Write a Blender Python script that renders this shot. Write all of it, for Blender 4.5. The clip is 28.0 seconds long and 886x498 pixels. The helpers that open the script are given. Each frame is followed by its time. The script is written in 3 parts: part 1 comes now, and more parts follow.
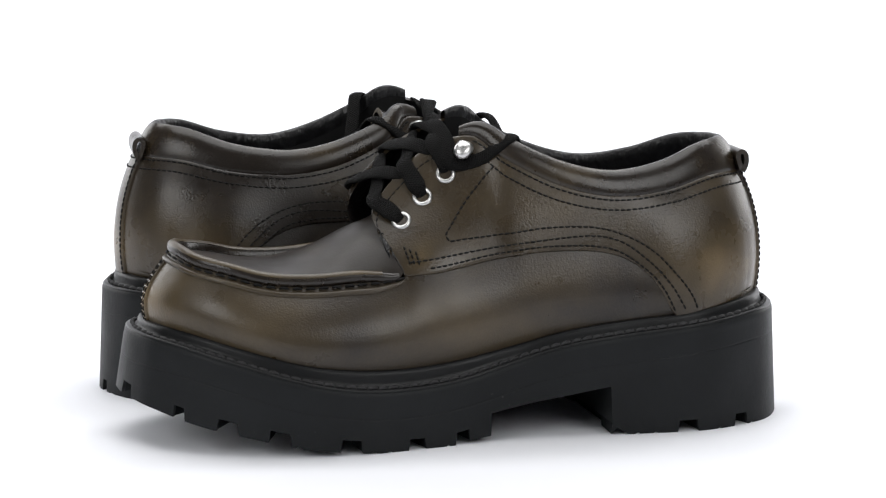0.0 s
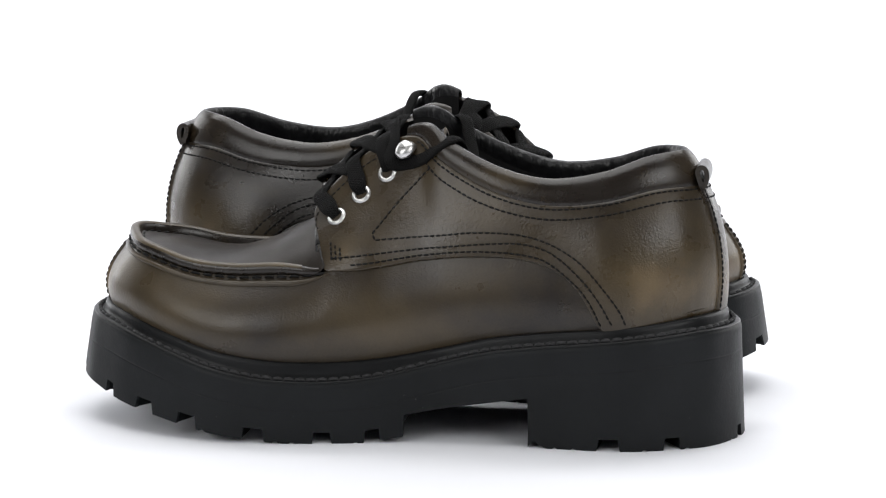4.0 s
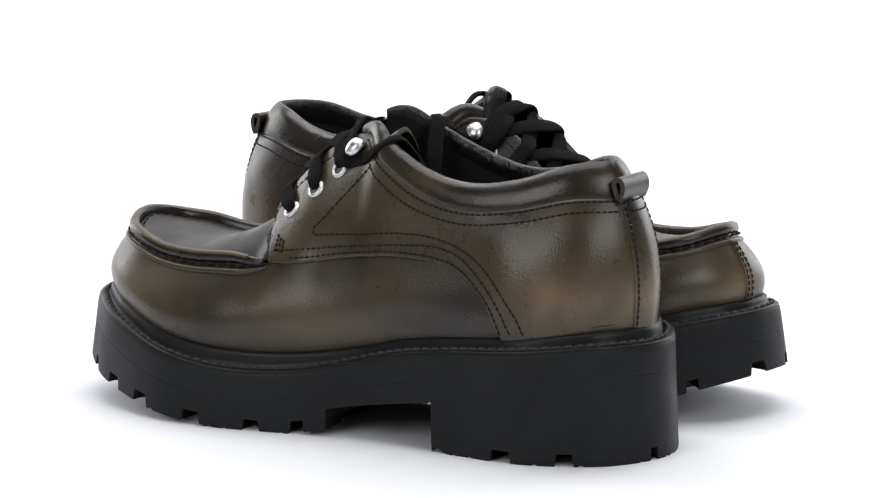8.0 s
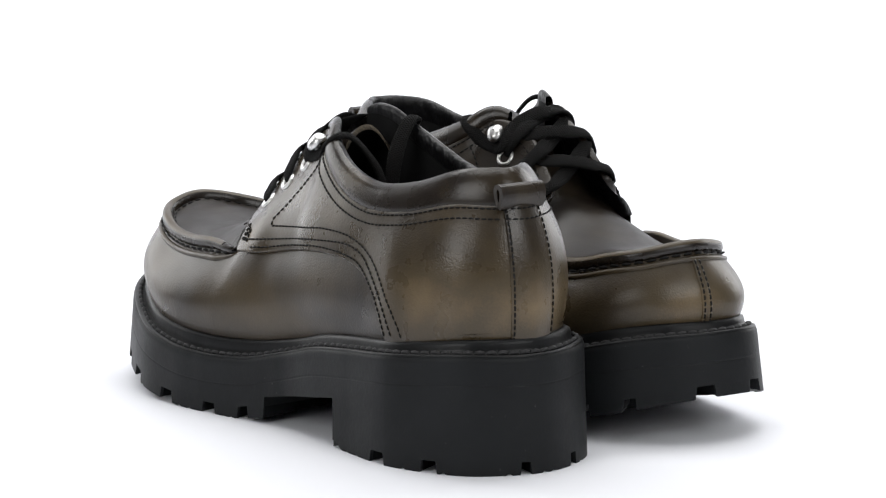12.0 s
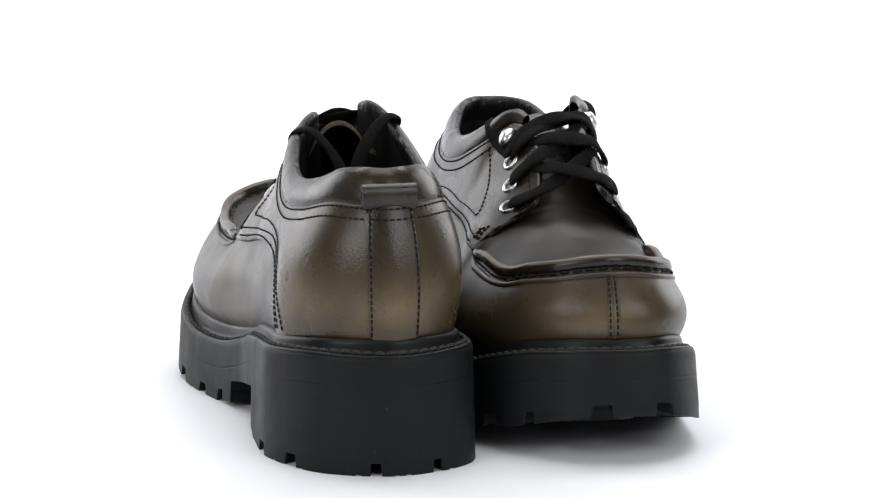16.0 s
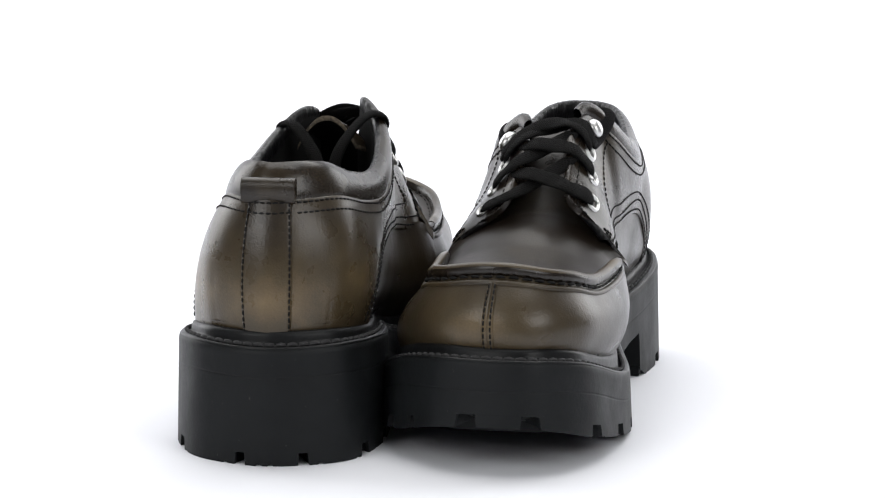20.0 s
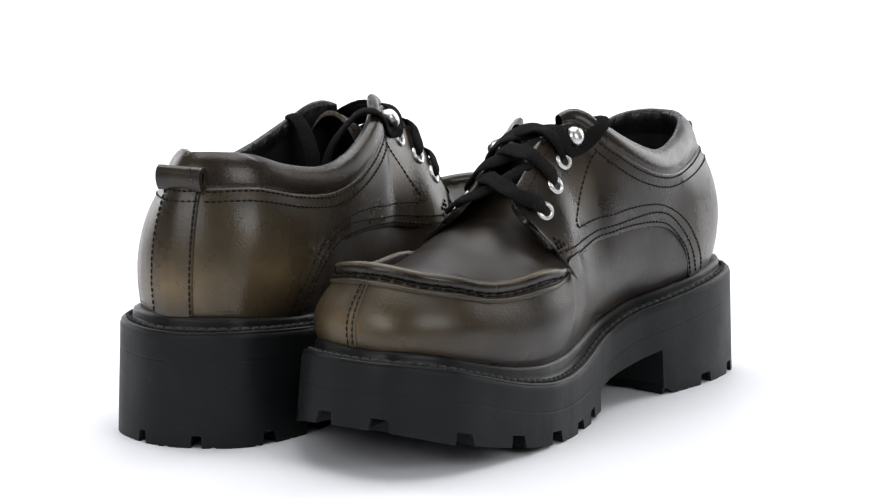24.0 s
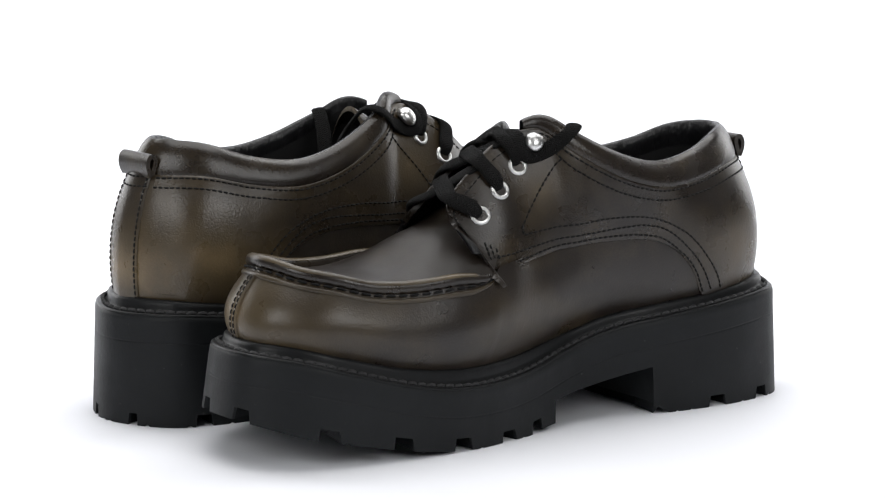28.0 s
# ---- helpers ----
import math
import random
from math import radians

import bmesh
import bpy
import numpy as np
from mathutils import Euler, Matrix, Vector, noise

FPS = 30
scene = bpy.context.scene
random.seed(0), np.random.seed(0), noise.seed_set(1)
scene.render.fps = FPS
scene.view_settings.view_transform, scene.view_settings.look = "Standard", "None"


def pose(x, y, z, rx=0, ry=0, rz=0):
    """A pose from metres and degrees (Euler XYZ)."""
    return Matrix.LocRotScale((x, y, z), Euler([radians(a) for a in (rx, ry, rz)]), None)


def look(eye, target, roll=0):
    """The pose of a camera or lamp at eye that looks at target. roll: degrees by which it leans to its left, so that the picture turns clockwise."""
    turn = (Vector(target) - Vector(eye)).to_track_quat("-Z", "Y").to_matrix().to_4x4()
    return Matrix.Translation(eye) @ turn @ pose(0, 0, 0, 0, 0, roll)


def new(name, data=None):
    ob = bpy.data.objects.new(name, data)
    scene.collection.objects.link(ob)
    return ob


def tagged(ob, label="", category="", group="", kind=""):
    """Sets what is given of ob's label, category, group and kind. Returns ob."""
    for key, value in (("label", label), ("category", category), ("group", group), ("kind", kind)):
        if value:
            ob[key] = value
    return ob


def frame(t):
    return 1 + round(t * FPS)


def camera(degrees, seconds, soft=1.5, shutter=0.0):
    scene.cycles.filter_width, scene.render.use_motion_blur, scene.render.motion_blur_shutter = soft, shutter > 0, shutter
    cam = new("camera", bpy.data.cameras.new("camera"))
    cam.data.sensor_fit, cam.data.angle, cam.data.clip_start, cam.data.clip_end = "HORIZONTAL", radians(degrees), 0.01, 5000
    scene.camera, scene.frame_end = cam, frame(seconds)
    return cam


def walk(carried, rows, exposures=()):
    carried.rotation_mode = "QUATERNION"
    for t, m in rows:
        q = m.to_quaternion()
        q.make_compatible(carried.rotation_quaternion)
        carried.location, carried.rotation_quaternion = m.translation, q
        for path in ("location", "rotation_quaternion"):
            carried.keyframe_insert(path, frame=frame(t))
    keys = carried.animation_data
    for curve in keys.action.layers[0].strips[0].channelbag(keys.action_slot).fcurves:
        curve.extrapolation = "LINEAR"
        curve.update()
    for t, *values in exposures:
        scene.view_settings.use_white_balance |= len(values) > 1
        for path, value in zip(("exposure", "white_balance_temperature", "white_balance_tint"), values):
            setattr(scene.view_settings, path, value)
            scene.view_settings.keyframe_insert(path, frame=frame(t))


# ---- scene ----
cam = camera(17.075, 28.0, soft=1.2)
EYE = Vector((0.0, -1.34266, 0.29566))
PITCH, YAW = radians(9.576), radians(0.181)
CAMERA_POSE = look(EYE, EYE + Vector((math.sin(YAW) * math.cos(PITCH), math.cos(YAW) * math.cos(PITCH), -math.sin(PITCH))))
walk(cam, [(0.0, CAMERA_POSE), (28.0, CAMERA_POSE)])
# the turntable's angle in degrees, second by second; it starts a little faster than it goes on
TURN = [0.0, -6.08, -12.14, -17.61, -23.03, -28.43, -33.85, -39.3, -44.77, -50.3, -55.86, -61.45, -67.05, -72.73, -78.48, -84.2, -89.89, -95.59, -101.27, -106.89, -112.42, -117.97, -123.53, -129.11, -134.64, -140.12, -145.53, -150.91, -156.28]

# ---- light ----
world = bpy.data.worlds.new("studio_light")
world.use_nodes = True
scene.world = world
world.node_tree.nodes["Background"].inputs[0].default_value = (1.0, 1.0, 1.02, 1)
world.node_tree.nodes["Background"].inputs[1].default_value = 0.11


def softbox(name, eye, target, sx, sy, power):
    d = bpy.data.lights.new(name, "AREA")
    d.shape, d.size, d.size_y, d.energy = "RECTANGLE", sx, sy, power
    d.color = (1.0, 0.998, 0.992)
    ob = new(name, d)
    ob.matrix_world = look(eye, target)
    return ob


softbox("softbox_overhead", (0.0, 0.0, 1.50), (0, 0.05, 0), 1.4, 0.9, 12.3)
# two added panels stand in for the bright flanks of the white backdrop
softbox("backdrop_flank_fill", (-1.30, 1.00, 0.60), (0, 0.0, 0.08), 0.9, 0.9, 8.0)
softbox("backdrop_flank_fill", (1.30, 1.00, 0.60), (0, 0.0, 0.08), 0.9, 0.9, 8.0)
softbox("softbox_backdrop", (0.0, 0.80, 1.75), (0, 1.35, 0.35), 2.6, 0.6, 34)
softbox("softbox_front", (-0.95, -1.15, 0.85), (0, 0, 0.06), 0.90, 0.80, 8.6)
softbox("softbox_front", (0.95, -1.15, 0.90), (0, 0, 0.06), 0.90, 0.80, 8.8)


# ---- materials ----
def material(name):
    m = bpy.data.materials.new(name)
    m.use_nodes = True
    t = m.node_tree
    return m, t, t.nodes["Principled BSDF"]


def node(t, kind, **values):
    n = t.nodes.new(kind)
    for k, v in values.items():
        n.inputs[k].default_value = v
    return n


def ramp(t, source, stops):
    r = t.nodes.new("ShaderNodeValToRGB")
    e = r.color_ramp.elements
    while len(e) < len(stops):
        e.new(0.5)
    for el, (p, c) in zip(e, stops):
        el.position, el.color = p, (*c, 1) if len(c) == 3 else (c[0], c[0], c[0], 1)
    t.links.new(source, r.inputs[0])
    return r


def coords(t):
    return t.nodes.new("ShaderNodeTexCoord").outputs["Object"]


def noise_tex(t, vec, scale, detail=4.0, rough=0.55):
    n = node(t, "ShaderNodeTexNoise", Scale=scale, Detail=detail, Roughness=rough)
    t.links.new(vec, n.inputs["Vector"])
    return n.outputs["Fac"]


def bump(t, height, strength, distance, normal=None):
    b = node(t, "ShaderNodeBump", Strength=strength, Distance=distance)
    t.links.new(height, b.inputs["Height"])
    if normal is not None:
        t.links.new(normal, b.inputs["Normal"])
    return b.outputs["Normal"]


def math_node(t, op, a, b):
    n = t.nodes.new("ShaderNodeMath")
    n.operation = op
    for i, v in enumerate((a, b)):
        if isinstance(v, (int, float)):
            n.inputs[i].default_value = v
        else:
            t.links.new(v, n.inputs[i])
    return n.outputs[0]


def mix_col(t, fac, a, b):
    n = t.nodes.new("ShaderNodeMix")
    n.data_type = "RGBA"
    for sock, v in ((n.inputs[0], fac), (n.inputs[6], a), (n.inputs[7], b)):
        if isinstance(v, tuple):
            sock.default_value = (*v, 1)
        elif isinstance(v, (int, float)):
            sock.default_value = v
        else:
            t.links.new(v, sock)
    return n.outputs[2]


def dye_sheen_patch(t, vec, centre, size):
    """A soft spot for rubbed-off dye and for painted sheen: 1 at the centre, 0 at its rim."""
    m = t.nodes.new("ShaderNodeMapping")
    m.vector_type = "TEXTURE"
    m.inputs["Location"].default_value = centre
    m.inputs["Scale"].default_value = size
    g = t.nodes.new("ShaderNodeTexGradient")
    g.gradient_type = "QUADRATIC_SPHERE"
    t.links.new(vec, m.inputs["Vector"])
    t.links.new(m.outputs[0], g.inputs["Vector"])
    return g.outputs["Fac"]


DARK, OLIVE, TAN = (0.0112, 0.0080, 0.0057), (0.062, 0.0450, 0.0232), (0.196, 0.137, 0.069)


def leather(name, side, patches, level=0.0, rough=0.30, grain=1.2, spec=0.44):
    """Hand-burnished leather: dark finish, rubbed through to olive and tan in patches (centre, size, weight); some also
    hold painted sheen.
    """
    m, t, p = material(name)
    vec = coords(t)
    total = noise_tex(t, vec, 28, 3)
    total = math_node(t, "MULTIPLY", math_node(t, "SUBTRACT", total, 0.5), 0.58)
    total = math_node(t, "ADD", total, level)
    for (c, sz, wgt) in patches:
        total = math_node(t, "ADD", total, math_node(t, "MULTIPLY", dye_sheen_patch(t, vec, (c[0], c[1] * side, c[2]), sz), wgt))
    streak = noise_tex(t, vec, 110, 5, 0.65)
    total = math_node(t, "ADD", total, math_node(t, "MULTIPLY", math_node(t, "SUBTRACT", streak, 0.5), 0.15))
    pores = noise_tex(t, vec, 950, 2, 0.6)
    total = math_node(t, "ADD", total, math_node(t, "MULTIPLY", math_node(t, "SUBTRACT", pores, 0.5), 0.18))
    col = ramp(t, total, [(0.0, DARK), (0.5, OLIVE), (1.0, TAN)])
    t.links.new(col.outputs[0], p.inputs["Base Color"])
    fine = noise_tex(t, vec, 420, 4, 0.6)
    cells = node(t, "ShaderNodeTexVoronoi", Scale=1250)
    cells.feature = "SMOOTH_F1"
    warp = t.nodes.new("ShaderNodeVectorMath")
    warp.operation = "ADD"
    jitter = node(t, "ShaderNodeTexNoise", Scale=700, Detail=2)
    shift = t.nodes.new("ShaderNodeVectorMath")
    shift.operation = "SCALE"
    shift.inputs["Scale"].default_value = 0.0012
    t.links.new(vec, jitter.inputs["Vector"])
    t.links.new(jitter.outputs["Color"], shift.inputs[0])
    t.links.new(vec, warp.inputs[0])
    t.links.new(shift.outputs[0], warp.inputs[1])
    t.links.new(warp.outputs[0], cells.inputs["Vector"])
    pebble = cells.outputs["Distance"]
    crease = noise_tex(t, vec, 90, 3)
    n = bump(t, crease, 0.025 * min(1.0, grain), 0.003)
    n = bump(t, fine, 0.03 * grain, 0.0006, n)
    n = bump(t, math_node(t, "MULTIPLY", pebble, -1.0), 0.17 * grain, 0.00045, n)
    t.links.new(n, p.inputs["Normal"])
    r = ramp(t, noise_tex(t, vec, 60, 4), [(0.3, (rough - 0.06,)), (0.75, (rough + 0.08,))])
    t.links.new(r.outputs[0], p.inputs["Roughness"])
    p.inputs["Specular IOR Level"].default_value = spec
    return m


def rubber(name, base, rough, spots=0.0):
    m, t, p = material(name)
    vec = coords(t)
    c = ramp(t, noise_tex(t, vec, 35, 4), [(0.3, tuple(b * 0.8 for b in base)), (0.8, tuple(b * 1.25 for b in base))])
    col = c.outputs[0]
    if spots:
        s = ramp(t, noise_tex(t, vec, 420, 2), [(0.74, (0.0,)), (0.80, (1.0,))])
        col = mix_col(t, math_node(t, "MULTIPLY", s.outputs[0], spots), col, (0.09, 0.09, 0.09))
    t.links.new(col, p.inputs["Base Color"])
    n = bump(t, noise_tex(t, vec, 700, 4), 0.12, 0.0008)
    n = bump(t, noise_tex(t, vec, 60, 3), 0.1, 0.003, n)
    t.links.new(n, p.inputs["Normal"])
    r = ramp(t, noise_tex(t, vec, 50, 4), [(0.3, (rough - 0.06,)), (0.8, (rough + 0.1,))])
    t.links.new(r.outputs[0], p.inputs["Roughness"])
    p.inputs["Specular IOR Level"].default_value = 0.20
    return m


def lining_mat():
    """Thin black lining leather, gathered in fine upright wrinkles."""
    m, t, p = material("black_wrinkled_lining")
    vec = coords(t)
    mp = t.nodes.new("ShaderNodeMapping")
    mp.inputs["Scale"].default_value = (1.0, 1.0, 0.35)
    t.links.new(vec, mp.inputs["Vector"])
    w = noise_tex(t, mp.outputs[0], 170, 3)
    c = ramp(t, w, [(0.3, (0.0035, 0.0035, 0.004)), (0.8, (0.008, 0.008, 0.009))])
    t.links.new(c.outputs[0], p.inputs["Base Color"])
    n = bump(t, w, 0.7, 0.003)
    n = bump(t, noise_tex(t, vec, 900, 3), 0.25, 0.0006, n)
    t.links.new(n, p.inputs["Normal"])
    p.inputs["Roughness"].default_value = 0.36
    p.inputs["Specular IOR Level"].default_value = 0.40
    return m


def thread_mat(name, base):
    m, t, p = material(name)
    c = ramp(t, noise_tex(t, coords(t), 900, 3), [(0.3, tuple(b * 0.6 for b in base)), (0.8, tuple(b * 1.5 for b in base))])
    t.links.new(c.outputs[0], p.inputs["Base Color"])
    p.inputs["Roughness"].default_value = 0.7
    p.inputs["Specular IOR Level"].default_value = 0.2
    return m


def lace_mat():
    """Flat braided cotton: fine crossing ribs."""
    m, t, p = material("black_cotton_lace")
    uv = t.nodes.new("ShaderNodeUVMap").outputs[0]
    waves = []
    for ang in (0.6, -0.6):
        mp = t.nodes.new("ShaderNodeMapping")
        mp.inputs["Rotation"].default_value = (0, 0, ang)
        t.links.new(uv, mp.inputs["Vector"])
        w = node(t, "ShaderNodeTexWave", Scale=0.32, Distortion=1.2, Detail=2.0)
        w.inputs["Detail Scale"].default_value = 2.0
        t.links.new(mp.outputs[0], w.inputs["Vector"])
        waves.append(w.outputs["Fac"])
    h = math_node(t, "MAXIMUM", *waves)
    fuzz = noise_tex(t, coords(t), 1800, 4, 0.7)
    c = ramp(t, math_node(t, "MULTIPLY", h, fuzz), [(0.05, (0.0008, 0.0008, 0.0009)), (0.5, (0.0085, 0.0082, 0.0080))])
    t.links.new(c.outputs[0], p.inputs["Base Color"])
    n = bump(t, h, 1.0, 0.0012)
    n = bump(t, fuzz, 0.5, 0.0005, n)
    t.links.new(n, p.inputs["Normal"])
    p.inputs["Roughness"].default_value = 0.92
    p.inputs["Specular IOR Level"].default_value = 0.12
    p.inputs["Sheen Weight"].default_value = 0.015
    p.inputs["Sheen Roughness"].default_value = 0.5
    return m


def metal_mat():
    m, t, p = material("brushed_nickel")
    p.inputs["Base Color"].default_value = (0.62, 0.62, 0.61, 1)
    p.inputs["Metallic"].default_value = 1.0
    r = ramp(t, noise_tex(t, coords(t), 500, 3), [(0.3, (0.26,)), (0.8, (0.42,))])
    t.links.new(r.outputs[0], p.inputs["Roughness"])
    return m


def raw_edge_mat():
    m, t, p = material("raw_leather_edge")
    c = ramp(t, noise_tex(t, coords(t), 700, 4), [(0.35, (0.020, 0.016, 0.012)), (0.7, (0.10, 0.078, 0.05))])
    t.links.new(c.outputs[0], p.inputs["Base Color"])
    p.inputs["Roughness"].default_value = 0.85
    return m


def paper_mat():
    m, t, p = material("white_studio_sheet")
    c = ramp(t, noise_tex(t, coords(t), 3, 3), [(0.3, (0.762, 0.772, 0.812)), (0.8, (0.780, 0.790, 0.830))])
    t.links.new(c.outputs[0], p.inputs["Base Color"])
    p.inputs["Roughness"].default_value = 0.55
    p.inputs["Specular IOR Level"].default_value = 0.25
    return m


SOLE = rubber("black_rubber_sole", (0.0070, 0.0080, 0.0089), 0.52, 0.35)
WELT = rubber("black_rubber_welt", (0.0075, 0.0080, 0.0086), 0.38)
THREAD = thread_mat("black_thread", (0.005, 0.005, 0.005))
WELT_THREAD = thread_mat("grey_welt_thread", (0.032, 0.032, 0.033))
LACE = lace_mat()
METAL = metal_mat()
RAW = raw_edge_mat()
PAPER = paper_mat()
LINING = lining_mat()
# black fabric, its colour lowered further to paint the shade deep inside
SHADE_CLOTH = thread_mat("shade_black_lining_cloth", (0.0022, 0.0022, 0.0024))
INSOLE = rubber("black_insole", (0.005, 0.005, 0.005), 0.8)


# ---- mesh helpers ----
def mesh_part(name, verts, faces, mat, parent, label="", smooth=True, mirror=1, uvs=None):
    """One mesh object under its thing; mirror -1 makes the right shoe out of the left."""
    v = np.asarray(verts, float).reshape(-1, 3).copy()
    # the insteps sit a little unevenly: the left's outer facing lower, the right's skewed to its outer side
    f = np.clip((v[:, 2] - .078) / .03, 0, 1)
    f = f * f * (3 - 2 * f) * np.interp(v[:, 0], [.075, .125, .180, .205], [0, 1, 1, 0])
    g = np.clip((v[:, 1] + .006) / .022, -1, 1)
    if mirror < 0:
        v[:, 2] -= (.0029 + .0019 * g) * f
        v[:, 0] += .0022 * g * f
    else:
        v[:, 2] -= .0015 * np.clip(g, 0, 1) * f
        v[:, 1] -= .0014 * np.clip(g, 0, 1) * f
    if mirror < 0:
        v[:, 1] *= -1
        faces = [tuple(reversed(f)) for f in faces]
        if uvs is not None:
            uvs = [tuple(reversed(u)) for u in uvs]
    me = bpy.data.meshes.new(name)
    me.from_pydata([tuple(p) for p in v], [], [tuple(int(i) for i in f) for f in faces])
    if uvs is not None:
        lay = me.uv_layers.new(name="UVMap")
        lay.data.foreach_set("uv", [c for f in uvs for q in f for c in q])
    me.materials.append(mat)
    me.validate()
    if smooth:
        me.polygons.foreach_set("use_smooth", [True] * len(me.polygons))
    me.update()
    ob = new(name, me)
    if parent is not None:
        ob.parent = parent
    if label:
        tagged(ob, label)
    return ob


class Build:
    """Collects grids and blocks for one mesh."""

    def __init__(self):
        self.v, self.f, self.n = [], [], 0

    def grid(self, P, close_u=False, close_v=False, flip=False):
        P = np.asarray(P, float)
        a, b = P.shape[:2]
        base = self.n
        self.v.append(P.reshape(-1, 3))
        self.n += a * b
        for i in range(a if close_u else a - 1):
            for j in range(b if close_v else b - 1):
                i2, j2 = (i + 1) % a, (j + 1) % b
                q = (base + i * b + j, base + i2 * b + j, base + i2 * b + j2, base + i * b + j2)
                self.f.append(q[::-1] if flip else q)
        return self

    def fan(self, ring, flip=False):
        ring = np.asarray(ring, float)
        base = self.n
        self.v.append(ring)
        self.n += len(ring)
        f = tuple(range(base, base + len(ring)))
        self.f.append(f[::-1] if flip else f)
        return self

    def part(self, name, mat, parent, label="", smooth=True, mirror=1):
        return mesh_part(name, np.concatenate(self.v), self.f, mat, parent, label, smooth, mirror)


def catmull(P, u, closed=False):
    """Points on a smooth curve through P at the index values u."""
    P = np.asarray(P, float)
    n = len(P)
    u = np.asarray(u, float)
    i = np.floor(u).astype(int)
    if not closed:
        i = np.clip(i, 0, n - 2)
    f = (u - i)[..., None]

    def at(k):
        if closed:
            return P[k % n]
        return np.where((k < 0)[..., None], 2 * P[0] - P[1], np.where((k >= n)[..., None], 2 * P[-1] - P[-2], P[np.clip(k, 0, n - 1)]))
    a, b, c, d = at(i - 1), at(i), at(i + 1), at(i + 2)
    return 0.5 * (2 * b + (c - a) * f + (2 * a - 5 * b + 4 * c - d) * f ** 2 + (3 * b - a - 3 * c + d) * f ** 3)


def curve(points, count):
    """count points spread evenly along a smooth curve through points."""
    P = np.asarray(points, float)
    d = catmull(P, np.linspace(0, len(P) - 1, 40 * len(P)))
    l = np.concatenate([[0], np.cumsum(np.linalg.norm(np.diff(d, axis=0), axis=1))])
    t = np.linspace(0, l[-1], count)
    return np.stack([np.interp(t, l, d[:, k]) for k in range(d.shape[1])], 1)


def profile(xs, zs):
    """A smooth function through (xs, zs)."""
    xs, zs = np.asarray(xs, float), np.asarray(zs, float)
    m = np.gradient(zs, xs)

    def f(x):
        x = np.clip(x, xs[0], xs[-1])
        i = np.clip(np.searchsorted(xs, x) - 1, 0, len(xs) - 2)
        h = xs[i + 1] - xs[i]
        t = (x - xs[i]) / h
        return ((1 + 2 * t) * (1 - t) ** 2 * zs[i] + t * (1 - t) ** 2 * h * m[i] + t * t * (3 - 2 * t) * zs[i + 1] + t * t * (t - 1) * h * m[i + 1])
    return f


def tube(path, normal, w, h, ring=10, power=2.0, taper=True):
    """A strap or cord along path: half width w across, half thickness h along normal. Rings of points."""
    path = np.asarray(path, float)
    n = len(path)
    T = np.gradient(path, axis=0)
    T /= np.linalg.norm(T, axis=1)[:, None]
    N = np.broadcast_to(np.asarray(normal, float), (n, 3))
    N = N - (N * T).sum(1)[:, None] * T
    N /= np.linalg.norm(N, axis=1)[:, None]
    B = np.cross(T, N)
    a = np.linspace(0, 2 * np.pi, ring, endpoint=False)
    c, s = np.cos(a), np.sin(a)
    c, s = np.sign(c) * np.abs(c) ** (2 / power), np.sign(s) * np.abs(s) ** (2 / power)
    W = np.broadcast_to(np.asarray(w, float), (n,))[:, None, None]
    H = np.broadcast_to(np.asarray(h, float), (n,))[:, None, None]
    return path[:, None] + W * c[None, :, None] * B[:, None] + H * s[None, :, None] * N[:, None]


# ---- the last: outline, heights and walls of a left shoe (x heel to toe, +y its outer side) ----
OUT_LAT = [(-0.0010, 0.0000), (0.0048, 0.0196), (0.0174, 0.0346), (0.0448, 0.0460), (0.0780, 0.0451), (0.1030, 0.0439), (0.1240, 0.0422), (0.1370, 0.0431), (0.1480, 0.0448), (0.1579, 0.0467), (0.1698, 0.0492), (0.1777, 0.0508), (0.1857, 0.0522), (0.2025, 0.0543), (0.2251, 0.0533), (0.2456, 0.0466), (0.2651, 0.0361), (0.2795, 0.0227), (0.2872, 0.0124), (0.2922, -0.0039)]
OUT_MED = [(0.2912, -0.0221), (0.2825, -0.0347), (0.2659, -0.0451), (0.2453, -0.0491), (0.2246, -0.0517), (0.2027, -0.0519), (0.1858, -0.0495), (0.1778, -0.0478), (0.1699, -0.0458), (0.1579, -0.0424), (0.1480, -0.0396), (0.1370, -0.0368), (0.1240, -0.0349), (0.1030, -0.0361), (0.0779, -0.0403), (0.0451, -0.0417), (0.0168, -0.0352), (0.0042, -0.0200)]
TOE = 19
OUT = np.array(OUT_LAT + OUT_MED)
TOP_LAT = [(.0172, 0, .1095), (.0226, .0108, .1098), (.0362, .0196, .1092), (.0580, .0260, .1042), (.0814, .0285, .1031),
           (.1056, .0265, .1090), (.1280, .0198, .1208), (.1410, .0090, .1302), (.1589, .0042, .1246), (.1714, .0055, .1152),
           (.1855, .0100, .0985), (.1832, .0240, .0850), (.1800, .0342, .0722), (.1985, .0338, .0712), (.2190, .0325, .0700),
           (.2375, .0300, .0712), (.2530, .0250, .0751), (.2650, .0160, .0778), (.2708, .0045, .0802), (.2728, -.0055, .0810)]
# the inner side's facing sits a little higher and further forward
MED_LIFT = {5: (0, .0005), 6: (.001, .0012), 7: (.0015, .0030), 8: (.0025, .0032), 9: (.0035, .0030), 10: (.004, .0025), 11: (.002, .0012)}
BULGE = [.0040, .0052, .0062, .0046, .0018, .0025, .0050, .0075, .0095, .0105, .0105, .0085, .0062, .0045, .0035, .0040, .0045, .0045, .0040, .0040]
